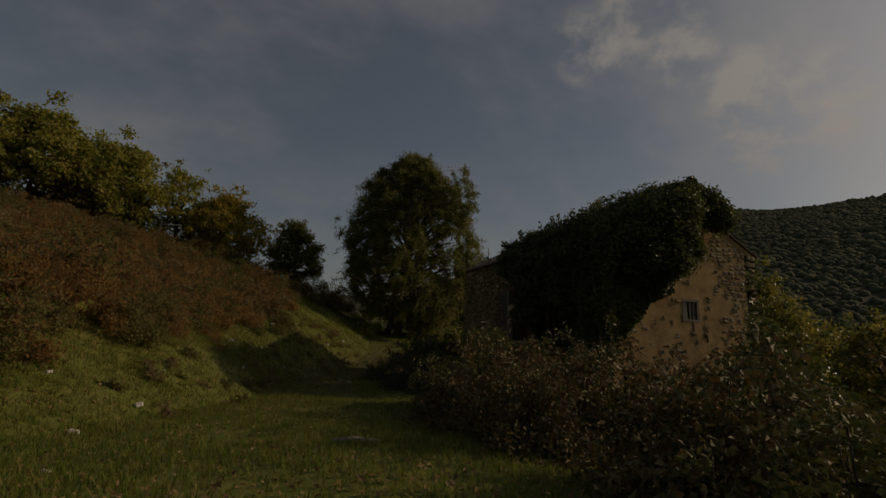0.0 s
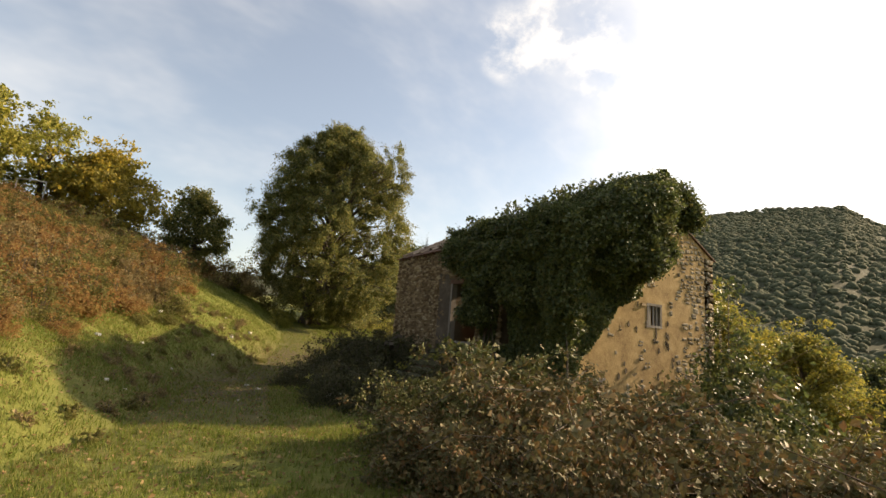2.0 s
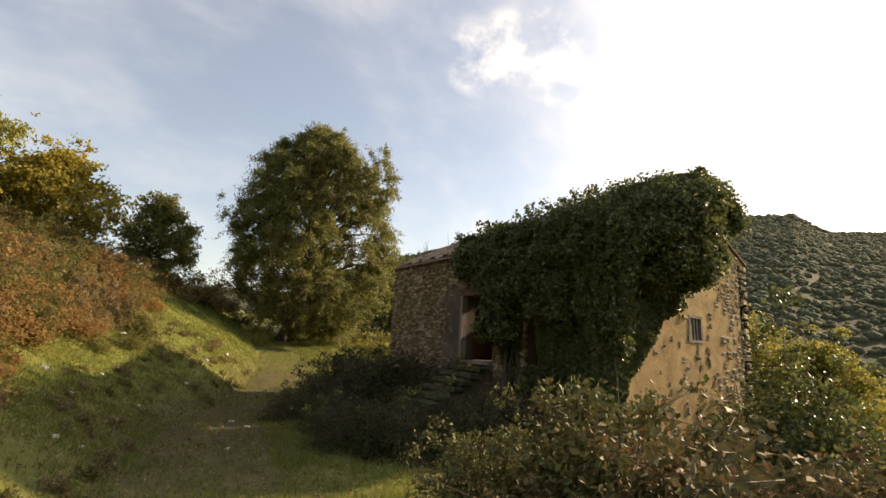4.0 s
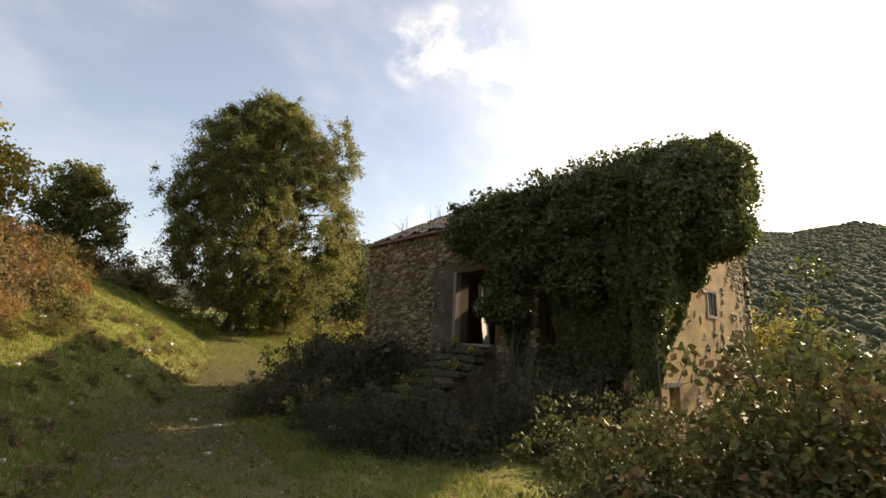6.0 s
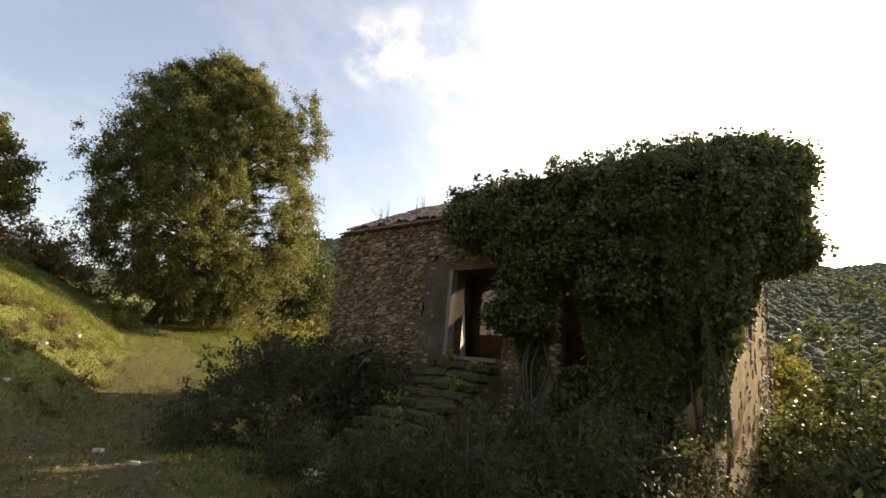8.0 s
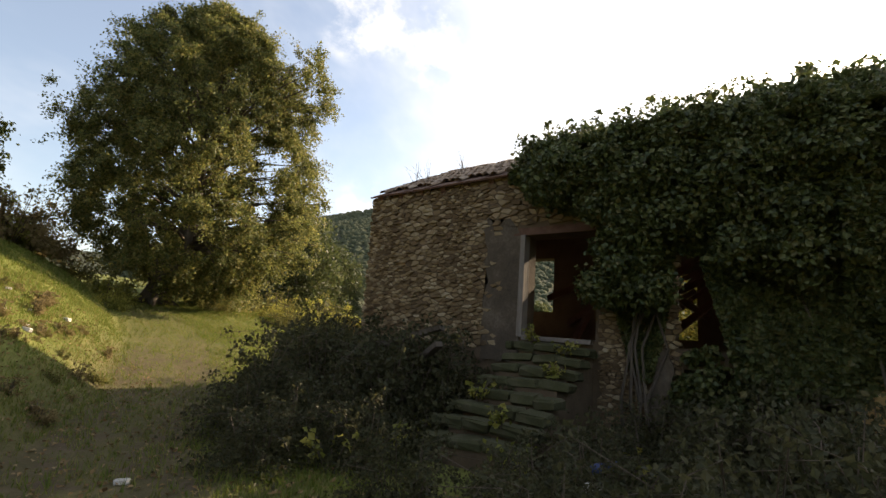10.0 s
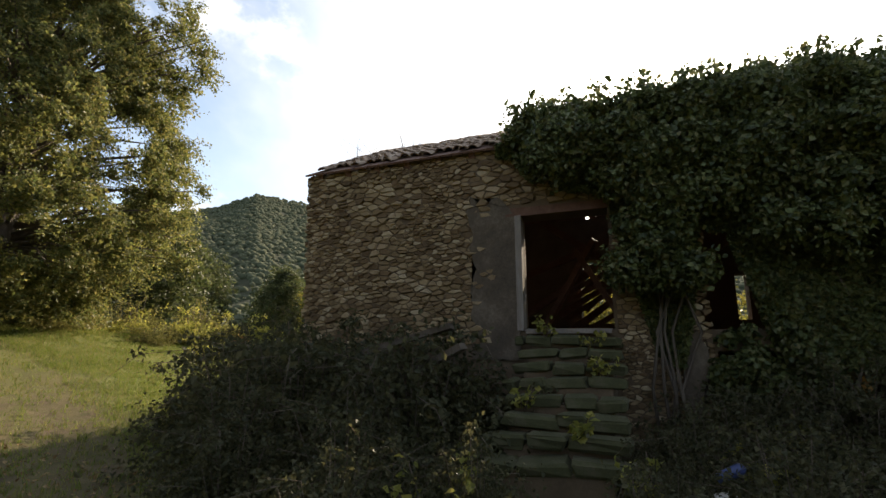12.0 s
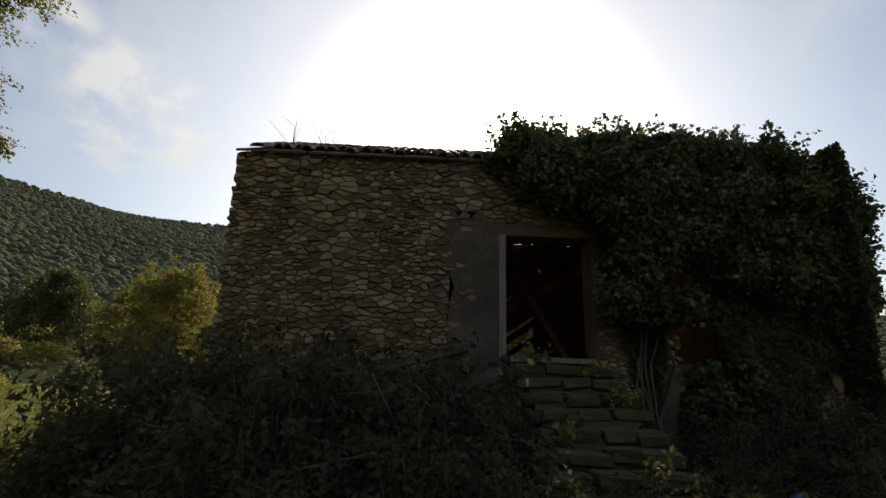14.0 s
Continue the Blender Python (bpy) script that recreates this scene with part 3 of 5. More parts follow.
def patch(name, outline, at, proud, mat, label):
    """A ragged plaster patch standing proud of the front wall."""
    bm = bmesh.new()
    pts = []
    for i in range(len(outline)):
        (y0, z0), (y1, z1) = outline[i], outline[(i + 1) % len(outline)]
        k = max(2, int(math.hypot(y1 - y0, z1 - z0) / 0.09))
        for j in range(k):
            t = j / k
            pts.append((y0 + (y1 - y0) * t + (random.uniform(-0.03, 0.03) if abs(y0) > 0.05 else 0), z0 + (z1 - z0) * t + random.uniform(-0.02, 0.02)))
    f = [bm.verts.new((at - proud, y, z)) for y, z in pts]
    b = [bm.verts.new((at + 0.01, y, z)) for y, z in pts]
    face = bm.faces.new(f)
    for i in range(len(pts)):
        j = (i + 1) % len(pts)
        bm.faces.new((f[j], f[i], b[i], b[j]))
    bmesh.ops.triangulate(bm, faces=[face])
    bmesh.ops.recalc_face_normals(bm, faces=bm.faces)
    return part(name, bm, mat, house, label)


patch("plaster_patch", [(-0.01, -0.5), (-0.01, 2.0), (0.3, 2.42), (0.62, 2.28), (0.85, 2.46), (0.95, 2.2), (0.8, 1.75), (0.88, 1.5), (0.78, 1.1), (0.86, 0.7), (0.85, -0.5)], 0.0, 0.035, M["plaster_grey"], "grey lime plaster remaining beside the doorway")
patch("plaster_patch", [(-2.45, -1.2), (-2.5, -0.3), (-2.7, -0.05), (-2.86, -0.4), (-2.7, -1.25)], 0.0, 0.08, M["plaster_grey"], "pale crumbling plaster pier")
patch("plaster_patch", [(-5.05, -1.9), (-5.0, -0.1), (-5.3, 0.15), (-5.55, -0.2), (-5.58, -1.9)], 0.0, 0.07, M["plaster"], "ochre plaster at the house corner")

# window shutter and frame in the gable
def gable_window():
    bm = bmesh.new()
    x0, x1, z0, z1 = G_WIN
    y = LEN0 - 0.02
    block(bm, x0 - 0.06, x1 + 0.06, y, y + 0.12, z1, z1 + 0.08, 0.006)
    block(bm, x0 - 0.06, x1 + 0.06, y, y + 0.12, z0 - 0.07, z0, 0.006)
    block(bm, x0 - 0.05, x0 + 0.03, y + 0.004, y + 0.11, z0, z1, 0.004)
    block(bm, x1 - 0.03, x1 + 0.05, y + 0.004, y + 0.11, z0, z1, 0.004)
    frame_ob = part("window_frame", bm, M["wood"], house, "grey wooden window frame")
    for k in (0.12, 0.30, 0.46):
        bm = bmesh.new()
        block(bm, x0 + k - 0.04, x0 + k + 0.045, y + 0.05, y + 0.08, z0, z1, 0.01)
        part("shutter_board", bm, M["wood"], frame_ob)
    bm = bmesh.new()
    block(bm, x0 - 0.34, x0 - 0.12, y - 0.02, y + 0.06, z1 - 0.02, z1 + 0.06, 0.02)
    part("bracket_stone", bm, M["stone"], house)
    bm = bmesh.new()
    block(bm, G_TOP[0] - 0.08, G_TOP[1] + 0.1, y, y + 0.16, G_TOP[2] - 0.09, G_TOP[2], 0.01)
    part("attic_sill", bm, M["wood"], house)
    bm = bmesh.new()
    block(bm, G_LOW[0] - 0.15, G_LOW[1] + 0.12, y, y + 0.18, G_LOW[3], G_LOW[3] + 0.11, 0.012)
    part("cellar_lintel", bm, M["wood"], house)


gable_window()

# fallen timbers inside
def interior():
    for x, y, z, rx, ry, rz, ln, w in ((3.2, -0.9, 1.3, 0, 28, 70, 3.6, 0.14), (3.8, -1.3, 1.7, 0, -35, 100, 3.4, 0.12), (2.6, -0.5, 0.9, 0, 52, 60, 2.6, 0.11),
                                      (4.4, -0.4, 1.9, 0, 20, 88, 4.2, 0.13), (3.5, -3.0, 1.2, 0, 40, 80, 3.2, 0.13), (2.2, -1.3, 0.8, 0, -60, 85, 2.2, 0.10)):
        bm = bmesh.new()
        block(bm, -ln / 2, ln / 2, -w / 2, w / 2, -w * 0.6, w * 0.6, 0.012)
        ob = part("fallen_beam", bm, M["beam"])
        ob.matrix_world = pose(x, y, z, rx, ry, rz)
        tagged(ob, "dark fallen roof beam leaning inside the house", "beam", "fallen roof beams")


interior()


def fallen_boards():
    """Roof boards that slid down across the broken back wall, with daylight between them."""
    r = random.Random(66)
    for i in range(11):
        bm = bmesh.new()
        ln, w = r.uniform(1.7, 2.9), r.uniform(0.10, 0.19)
        block(bm, -ln / 2, ln / 2, -0.015, 0.015, -w / 2, w / 2, 0.012)
        ob = part("fallen_board", bm, M["beam"])
        ob.matrix_world = pose(5.55 + 0.06 * i, -1.25 + r.uniform(-0.25, 0.25), 0.45 + 0.17 * i, r.uniform(-8, 8), r.uniform(24, 44), 90 + r.uniform(-6, 6))
        tagged(ob, "dark roof board slid down across the broken wall", "board", "fallen roof boards")


fallen_boards()
# Pale board added for a bright upright patch inside the doorway.
bm = bmesh.new()
block(bm, -0.42, 0.42, -0.025, 0.025, 0.0, 2.6, 0.01)
board = part("leaning_board", bm, M["white_stone"])
board.matrix_world = pose(5.35, 3.6, -0.06, -6, 0, 24)
tagged(board, "pale board added inside the house for a bright patch", "board")

# ---- stone steps up to the door ----
stairs = tagged(new("stone_steps"), "mossy worn stone steps rising to the doorway", "steps")
bm = bmesh.new()
profile = [(-0.02, -2.3), (-0.02, -0.2)]
for i in range(8):
    profile += [(-0.10 - i * 0.34, -0.19 * (i + 1) - 0.03), (-0.44 - i * 0.34, -0.19 * (i + 1) - 0.03)]
profile += [(-2.82, -2.3)]
sides = [[bm.verts.new((x, y, z)) for x, z in profile] for y in (-1.52, -0.28)]
bm.faces.new(sides[0])
bm.faces.new(list(reversed(sides[1])))
for k in range(len(profile)):
    j = (k + 1) % len(profile)
    bm.faces.new((sides[0][j], sides[0][k], sides[1][k], sides[1][j]))
bmesh.ops.recalc_face_normals(bm, faces=bm.faces)
part("core", bm, M["mortar"], stairs)
for i in range(8):
    x1 = -0.12 - i * 0.34
    y = -1.66 - 0.01 * i
    while y < -0.12:
        w = min(random.uniform(0.35, 0.7), -0.12 - y)
        if w < 0.15:
            w = 0.15
        me = rough_stone(0.40, w - 0.015, 0.15, M["moss"], "step", i * 10 + int(y * 7))
        ob = part("step", me, None, stairs)
        ob.matrix_basis = pose(x1 - 0.19 + random.uniform(-0.05, 0.05), y + w / 2, -0.19 * (i + 1) + 0.01 + random.uniform(-0.03, 0.02), random.uniform(-5, 5), random.uniform(-4, 4), random.uniform(-7, 7))
        y += w


# ---- trees ----
def crown_points(lumps, per, flat=0.75):
    """Leaf places in the shells of many small lumps."""
    pts, outs = [], []
    for c, r, n in lumps:
        d = rng.normal(size=(n, 3))
        d /= np.linalg.norm(d, axis=1, keepdims=True)
        rad = r * np.clip(rng.normal(0.72, 0.34, n), 0.05, 1.6)
        p = np.array(c) + d * rad[:, None] * np.array([1, 1, flat])
        pts.append(p)
        outs.append(d + np.array([0, 0, 0.5]))
    return np.vstack(pts), np.vstack(outs)


def make_tree(name, height, width, bole, leaves, size, mat, seed, lean=(0, 0), shape="dome", gaps=0.12, lump=0.11, count=0, extra=()):
    """A tree at the origin: trunk with limbs, and a crown of leaf clumps on the limbs' ends."""
    r = random.Random(seed)
    tree = new(name)
    bm = bmesh.new()
    base_r = height * 0.026
    top = Vector((lean[0], lean[1], height * 0.82))
    trunk_pts = [Vector((0, 0, -0.5)), Vector((r.uniform(-.1, .1), r.uniform(-.1, .1), bole * 0.5))]
    trunk_pts += [top * f + Vector((r.uniform(-0.25, 0.25), r.uniform(-0.25, 0.25), 0)) for f in (0.3, 0.55, 0.8, 1.0)]
    tube(bm, trunk_pts, [base_r * q for q in (1.5, 1.05, 0.8, 0.55, 0.3, 0.1)], 9)
    lumps = []
    count = count or int(130 if shape == "dome" else 90)
    golden = 2.4
    for i in range(count):
        f = (i + 0.5) / count
        if shape == "dome":
            z = bole * 0.75 + (height - bole * 0.75) * f ** 0.9
            q = (z - bole * 0.75) / (height - bole * 0.75)
            reach = width / 2 * (0.78 + 0.75 * q if q < 0.3 else max(0.08, 1.0 - ((q - 0.3) / 0.72) ** 1.7))
        else:
            z = bole + (height - bole) * f
            q = f
            reach = width / 2 * math.sin(math.pi * min(0.97, 0.22 + 0.78 * q)) ** 0.7
        a = golden * i + r.uniform(-0.5, 0.5)
        rad = reach * (r.uniform(0.72, 1.08) if i % 3 else r.uniform(0.2, 0.7))
        c = Vector((math.cos(a) * rad, math.sin(a) * rad, min(z + r.uniform(-0.3, 0.3) * height * 0.05, height * 0.97)))
        c += Vector((lean[0], lean[1], 0)) * q
        if r.random() < gaps:
            continue
        s = width * lump * r.uniform(0.7, 1.35)
        lumps.append((tuple(c), s, 0))
        for k in range(2):
            o = Vector((r.gauss(0, 1), r.gauss(0, 1), r.gauss(0, 0.8))) * s * 0.9
            lumps.append((tuple(c + o), s * r.uniform(0.35, 0.65), 0))
        if i % 2 == 0:
            start = trunk_pts[2].lerp(trunk_pts[5], min(0.95, max(0.0, (c.z - bole) / height * 0.9)))
            mid = start.lerp(c, 0.5) + Vector((0, 0, 0.06 * height * r.uniform(-0.3, 0.6)))
            tube(bm, [start, mid, c], [base_r * 0.32, base_r * 0.18, base_r * 0.04], 5)
    for x, y, z, s in extra:
        c = Vector((x, y, z))
        start = trunk_pts[2].lerp(trunk_pts[5], min(0.9, z / height * 0.8))
        tube(bm, [start, start.lerp(c, 0.5) + Vector((0, 0, 0.4)), c], [base_r * 0.36, base_r * 0.2, base_r * 0.05], 5)
        lumps.append(((x, y, z), s, 0))
        for k in range(4):
            o = Vector((r.gauss(0, 1), r.gauss(0, 1), r.gauss(0, 0.8))) * s * 0.9
            lumps.append((tuple(c + o), s * r.uniform(0.4, 0.7), 0))
    total = sum(s * s for _, s, _ in lumps)
    lumps = [(c, s, max(6, int(leaves * s * s / total))) for c, s, _ in lumps]
    part("trunk", bm, M["bark"], tree, "rough grey-brown bark")
    pts, outs = crown_points(lumps, leaves)
    part("crown", leaf_mesh("crown", pts, size, mat, outs * 0.7), None, tree)
    return tree


def put(tree, x, y, turn, label, category="tree", group="", sink=0.0, scale=1.0):
    tree.scale = (scale,) * 3
    tree.matrix_basis = pose(x, y, ground_at(x, y) - sink, 0, 0, turn) @ Matrix.Diagonal((scale, scale, scale, 1))
    return tagged(tree, label, category, group)


def make_oak(height, half, leaves, seed):
    """The large oak: leaning forked trunk, rising limbs, and leafy sprays that droop over one another down to the grass."""
    r = random.Random(seed)
    tree = new("oak_tree")
    trunk = bmesh.new()
    tube(trunk, [(-0.25, 0.1, -0.5), (-0.1, 0.05, 0.25), (0.15, -0.05, 1.0), (0.45, -0.2, 1.9), (0.6, -0.2, 3.2)], [0.62, 0.45, 0.38, 0.36, 0.28], 12)
    tube(trunk, [(0.1, 0, 0.5), (-0.35, 0.25, 1.4), (-0.9, 0.5, 2.6), (-1.3, 0.6, 4.4)], [0.3, 0.27, 0.22, 0.12], 9)
    tube(trunk, [(0.6, -0.2, 3.0), (0.7, -0.1, 5.0), (0.5, -0.3, 7.5), (0.6, -0.4, height - 2.2)], [0.28, 0.2, 0.12, 0.03], 9)
    for a in (0.3, 1.7, 2.9, 4.2, 5.4):
        tube(trunk, [(0, 0, 0.45), (math.cos(a) * 0.5 - 0.1, math.sin(a) * 0.5, 0.08), (math.cos(a) * 1.0, math.sin(a) * 1.0, -0.2)], [0.2, 0.15, 0.05], 6)
    profile = [(0.0, 0.30), (0.05, 0.62), (0.12, 0.84), (0.25, 0.98), (0.45, 1.0), (0.6, 0.90), (0.72, 0.76), (0.84, 0.55), (0.93, 0.33), (1.0, 0.06)]
    sprays = []

    def add(c, size, inner=False):
        sprays.append((c, size))
        start = Vector((0.6, -0.2, 2.2)).lerp(Vector((0.6, -0.35, height - 1.6)), min(0.95, max(0.0, (c.z - 2.4) / height * 0.85)))
        mid = start.lerp(c, 0.55) + Vector((0, 0, r.uniform(0.1, 0.6)))
        if inner or r.random() < 0.2:
            tube(trunk, [start, mid, c], [0.06, 0.035, 0.008], 5)

    for i in range(780):
        q = ((i + 0.5) / 780) ** 0.92
        a = 2.39996 * i + r.uniform(-0.4, 0.4)
        low = 0.55 + 0.75 * max(0.0, -math.cos(a - 5.4))
        z = low + (height - low) * q
        lobe = 1 + 0.10 * math.sin(3 * a + 5 * q) + 0.07 * math.sin(7 * a - 9 * q)
        rad = half * float(curve_at(q, profile)) * lobe * (r.uniform(0.80, 1.03) if i % 4 else r.uniform(0.30, 0.75))
        add(Vector((0.55 + math.cos(a) * rad, -0.55 + math.sin(a) * rad, z)), r.uniform(0.34, 0.62))
    # limbs that reach out beyond the crown towards the house
    for x, y, z in ((1.9, -4.3, 8.6), (2.3, -3.9, 9.2), (2.2, -4.2, 7.6), (2.9, -3.6, 8.9), (2.6, -4.4, 8.1), (3.1, -3.3, 9.5), (2.6, -3.2, 10.0), (3.4, -3.4, 4.2), (3.3, -3.7, 3.0), (3.0, -3.6, 1.9), (-2.8, 1.8, 7.2), (-3.0, 1.4, 6.2), (-3.1, 0.8, 5.4)):
        for k in range(4):
            add(Vector((x + r.gauss(0, 0.35), y + r.gauss(0, 0.35), z + r.gauss(0, 0.25))), r.uniform(0.22, 0.42), k == 0)
    part("trunk", trunk, M["bark"], tree, "rough dark forked trunk with spreading roots")
    total = sum(q * q for _, q in sprays)
    pts, outs = [], []
    for c, q in sprays:
        n = int(leaves * q * q / total)
        away = np.array([c.x - 0.55, c.y + 0.55, 0.0])
        away /= np.linalg.norm(away) + 1e-6
        twigs = max(3, int(q * 14))
        ends = rng.normal(size=(twigs, 3)) * np.array([0.62, 0.62, 0.55]) * q + away * q * 0.35
        ends[:, 2] -= 0.45 * q
        k = rng.integers(0, twigs, n)
        f = rng.uniform(0.1, 1.05, n)[:, None]
        p = np.array(c) + ends[k] * f + rng.normal(size=(n, 3)) * 0.085
        p[:, 2] -= 0.25 * q * (f[:, 0] ** 2) - 0.12 * q
        pts.append(p)
        outs.append(np.tile(away * 0.6 + np.array([0, 0, 0.55]), (n, 1)))
    part("crown", leaf_mesh("crown", np.vstack(pts), 0.06, M["oak"], np.vstack(outs), 0.75, 1.5), None, tree)
    return tree


put(make_oak(11.6, 4.0, 330000, 3), -0.1, 16.8, 0, "large spreading oak with dense green and yellowing leaves", "tree", scale=1.15)
put(make_tree("round_oak", 5.0, 4.2, 1.2, 20000, 0.10, M["oak"], 5), -7.3, 21.0, 0, "dark round-crowned evergreen oak on the slope", "tree")
t1 = put(make_tree("autumn_tree", 4.6, 5.4, 0.8, 15000, 0.13, M["yellow"], 8, (0, 0), "dome", 0.15), -12.2, 18.0, 0, "small tree with golden autumn leaves", "tree")
put(make_tree("sparse_tree", 5.4, 4.2, 1.0, 6000, 0.12, M["lime"], 12, (0, 0), "tall", 0.3), -15.2, 18.5, 0, "thin half-bare tree with pale leaves", "tree")
t2 = put(make_tree("leafy_tree", 5.1, 5.2, 1.0, 20000, 0.13, M["lime"], 14, (0, 0), "tall", 0.12, 0.12), -18.5, 16.5, 0, "tall yellow-green broadleaf tree on the slope", "tree", "trees along the slope")
for x, y, a, s in ((-22.0, 15.0, 80, 1.08), (-25.5, 13.5, 150, 1.0), (-20.5, 20.0, 230, 1.0), (-28.5, 9.5, 300, 1.1)):
    copy_thing(t2, pose(x, y, ground_at(x, y), 0, 0, a) @ Matrix.Diagonal((s, s, s, 1)))
t3 = put(make_tree("yellowing_tree", 6.5, 5.2, 0.8, 26000, 0.10, M["yellowing"], 21, (0, 0), "tall", 0.1, 0.13), 11.0, -2.2, 0, "yellowing tree growing behind the house", "tree", "yellowing trees below the house")
for x, y, a, s in ((15.5, -4.5, 70, 0.85), (14.0, 12.0, 140, 0.75), (17.5, 15.0, 220, 0.75), (13.0, 3.0, 20, 0.9), (26.0, 2.0, 100, 1.2), (9.5, -10.5, 60, 0.45), (15.5, -13.0, 190, 0.7)):
    copy_thing(t3, pose(x, y, ground_at(x, y), 0, 0, a) @ Matrix.Diagonal((s, s, s, 1)))
t4 = put(make_tree("green_tree", 6.5, 6.0, 0.6, 18000, 0.14, M["oak_dark"], 25, (0, 0), "dome", 0.1, 0.13), 9.5, 22.0, 0, "dark green tree in the valley below the meadow", "tree", "dark trees in the valley")
for x, y, a, s in ((14.5, 24.0, 70, 0.75), (21.0, 22.0, 140, 0.75), (30.0, 12.0, 220, 0.8), (24.0, -6.0, 20, 0.9), (34.0, -2.0, 100, 1.2), (20.0, -12.0, 200, 0.7), (12.0, -14.5, 30, 0.5), (26.0, -16.0, 120, 0.9), (33.0, -22.0, 260, 1.0), (22.0, -22.0, 310, 0.8), (40.0, 20.0, 10, 0.9), (8.0, 30.0, 50, 0.8), (30, 30, 90, 0.9)):
    copy_thing(t4, pose(x, y, ground_at(x, y), 0, 0, a) @ Matrix.Diagonal((s, s, s, 1)))


# ---- far woods ----
def far_woods():
    vs, fs, base = [], [], 0
    for fine, n, r0, r1, lift in ((2, 4200, 60, 260, 0.45), (1, 30000, 230, 850, 0.1)):
        bm = bmesh.new()
        bmesh.ops.create_icosphere(bm, subdivisions=fine, radius=1)
        bv = np.array([v.co[:] for v in bm.verts])
        bf = np.array([[v.index for v in f.verts] for f in bm.faces])
        bm.free()
        az = np.radians(rng.uniform(18, 140, n))
        r = r0 + (r1 - r0) * rng.random(n) ** 0.7
        x, y = -8 + r * np.sin(az), -6 + r * np.cos(az)
        keep = (np.sin(x * 0.02 + 2 * np.sin(y * 0.013)) + np.cos(y * 0.023) + rng.normal(size=n) * 0.6 > -2.4) & ((r > 110) | (x > 20))
        x, y, r = x[keep], y[keep], r[keep]
        z = ground_z(x, y)
        s = rng.uniform(0.9, 3.2, len(x)) * (0.75 + 0.35 * np.clip(r / 500, 0, 1))
        dent = 1 + 0.13 * rng.normal(size=(len(x), len(bv), 1))
        v = bv[None] * dent * s[:, None, None] * np.array([1.15, 1.15, 1.05]) + np.stack([x, y, z + s * lift], 1)[:, None]
        fs.append((bf[None] + (np.arange(len(x)) * len(bv))[:, None, None]).reshape(-1, 3) + base)
        vs.append(v.reshape(-1, 3))
        base += len(x) * len(bv)
    ob = new("far_woods", mesh_of("far_woods", np.vstack(vs), np.vstack(fs), M["far_tree"], True))
    tagged(ob, "dark green woodland covering the far mountainside", "woods", kind="stuff")


far_woods()


# ---- shrubs and brambles ----
def make_shrub(name, width, height, leaves, size, mat, seed, canes=14, cane_mat="cane", clump=16, reach=1.0):
    r = random.Random(seed)
    shrub = new(name)
    bm = bmesh.new()
    lumps = []
    for i in range(clump):
        a, q = r.uniform(0, 6.28), math.sqrt(r.random())
        x, y = math.cos(a) * q * width / 2, math.sin(a) * q * width / 2
        z = height * (1 - 0.65 * q * q) * r.uniform(0.45, 0.95)
        lumps.append(((x, y, z * 0.8), width * r.uniform(0.13, 0.24), 0))
        lumps.append(((x * 1.05, y * 1.05, z * 0.35), width * r.uniform(0.13, 0.22), 0))
    for i in range(canes):
        a, q = r.uniform(0, 6.28), r.uniform(0.2, 0.65) * reach
        end = Vector((math.cos(a) * q * width, math.sin(a) * q * width, height * r.uniform(0.55, 1.2)))
        mid = Vector((end.x * 0.45, end.y * 0.45, end.z * r.uniform(0.7, 1.15)))
        drop = end + Vector((end.x * 0.25, end.y * 0.25, -height * r.uniform(0.0, 0.3)))
        tube(bm, [Vector((end.x * 0.1, end.y * 0.1, -0.2)), mid, end, drop], [0.008, 0.007, 0.005, 0.002], 4)
        lumps.append((tuple(end), width * 0.07, 0))
        lumps.append((tuple(mid), width * 0.10, 0))
    total = sum(s * s for _, s, _ in lumps)
    lumps = [(c, s, max(5, int(leaves * s * s / total))) for c, s, _ in lumps]
    part("cane_tangle", bm, M[cane_mat], shrub, "thin dry brown canes")["kind"] = "stuff"
    pts, outs = crown_points(lumps, leaves, 0.8)
    part("foliage", leaf_mesh("foliage", pts, size, mat, outs * 0.6), None, shrub)
    return shrub


def lower_at_foot(spots):
    """Shrubs on the bank: small at its foot, full size a few metres up."""
    return [(x, y, s * min(1.0, 0.45 + 0.22 * (left_of_track(x, y) - 2.6))) for x, y, s in spots]


def scatter(kinds, spots, label, category, group, sink=0.12):
    """Copies of some shrubs at (x, y, scale)."""
    r = random.Random(len(spots))
    used = set()
    for i, (x, y, s) in enumerate(spots):
        k = r.randrange(len(kinds))
        m = pose(x, y, ground_at(x, y) - sink, 0, 0, r.uniform(0, 360)) @ Matrix.Diagonal((s * r.uniform(0.9, 1.1), s * r.uniform(0.9, 1.1), s * r.uniform(0.85, 1.15), 1))
        if k not in used:
            used.add(k)
            kinds[k].matrix_basis = m
            tagged(kinds[k], label, category, group)
        else:
            sx, sy, sz = kinds[k].scale
            copy_thing(kinds[k], m @ Matrix.Diagonal((1 / sx, 1 / sy, 1 / sz, 1)))
    for k, ob in enumerate(kinds):
        if k not in used:
            for c in list(ob.children_recursive) + [ob]:
                bpy.data.objects.remove(c)


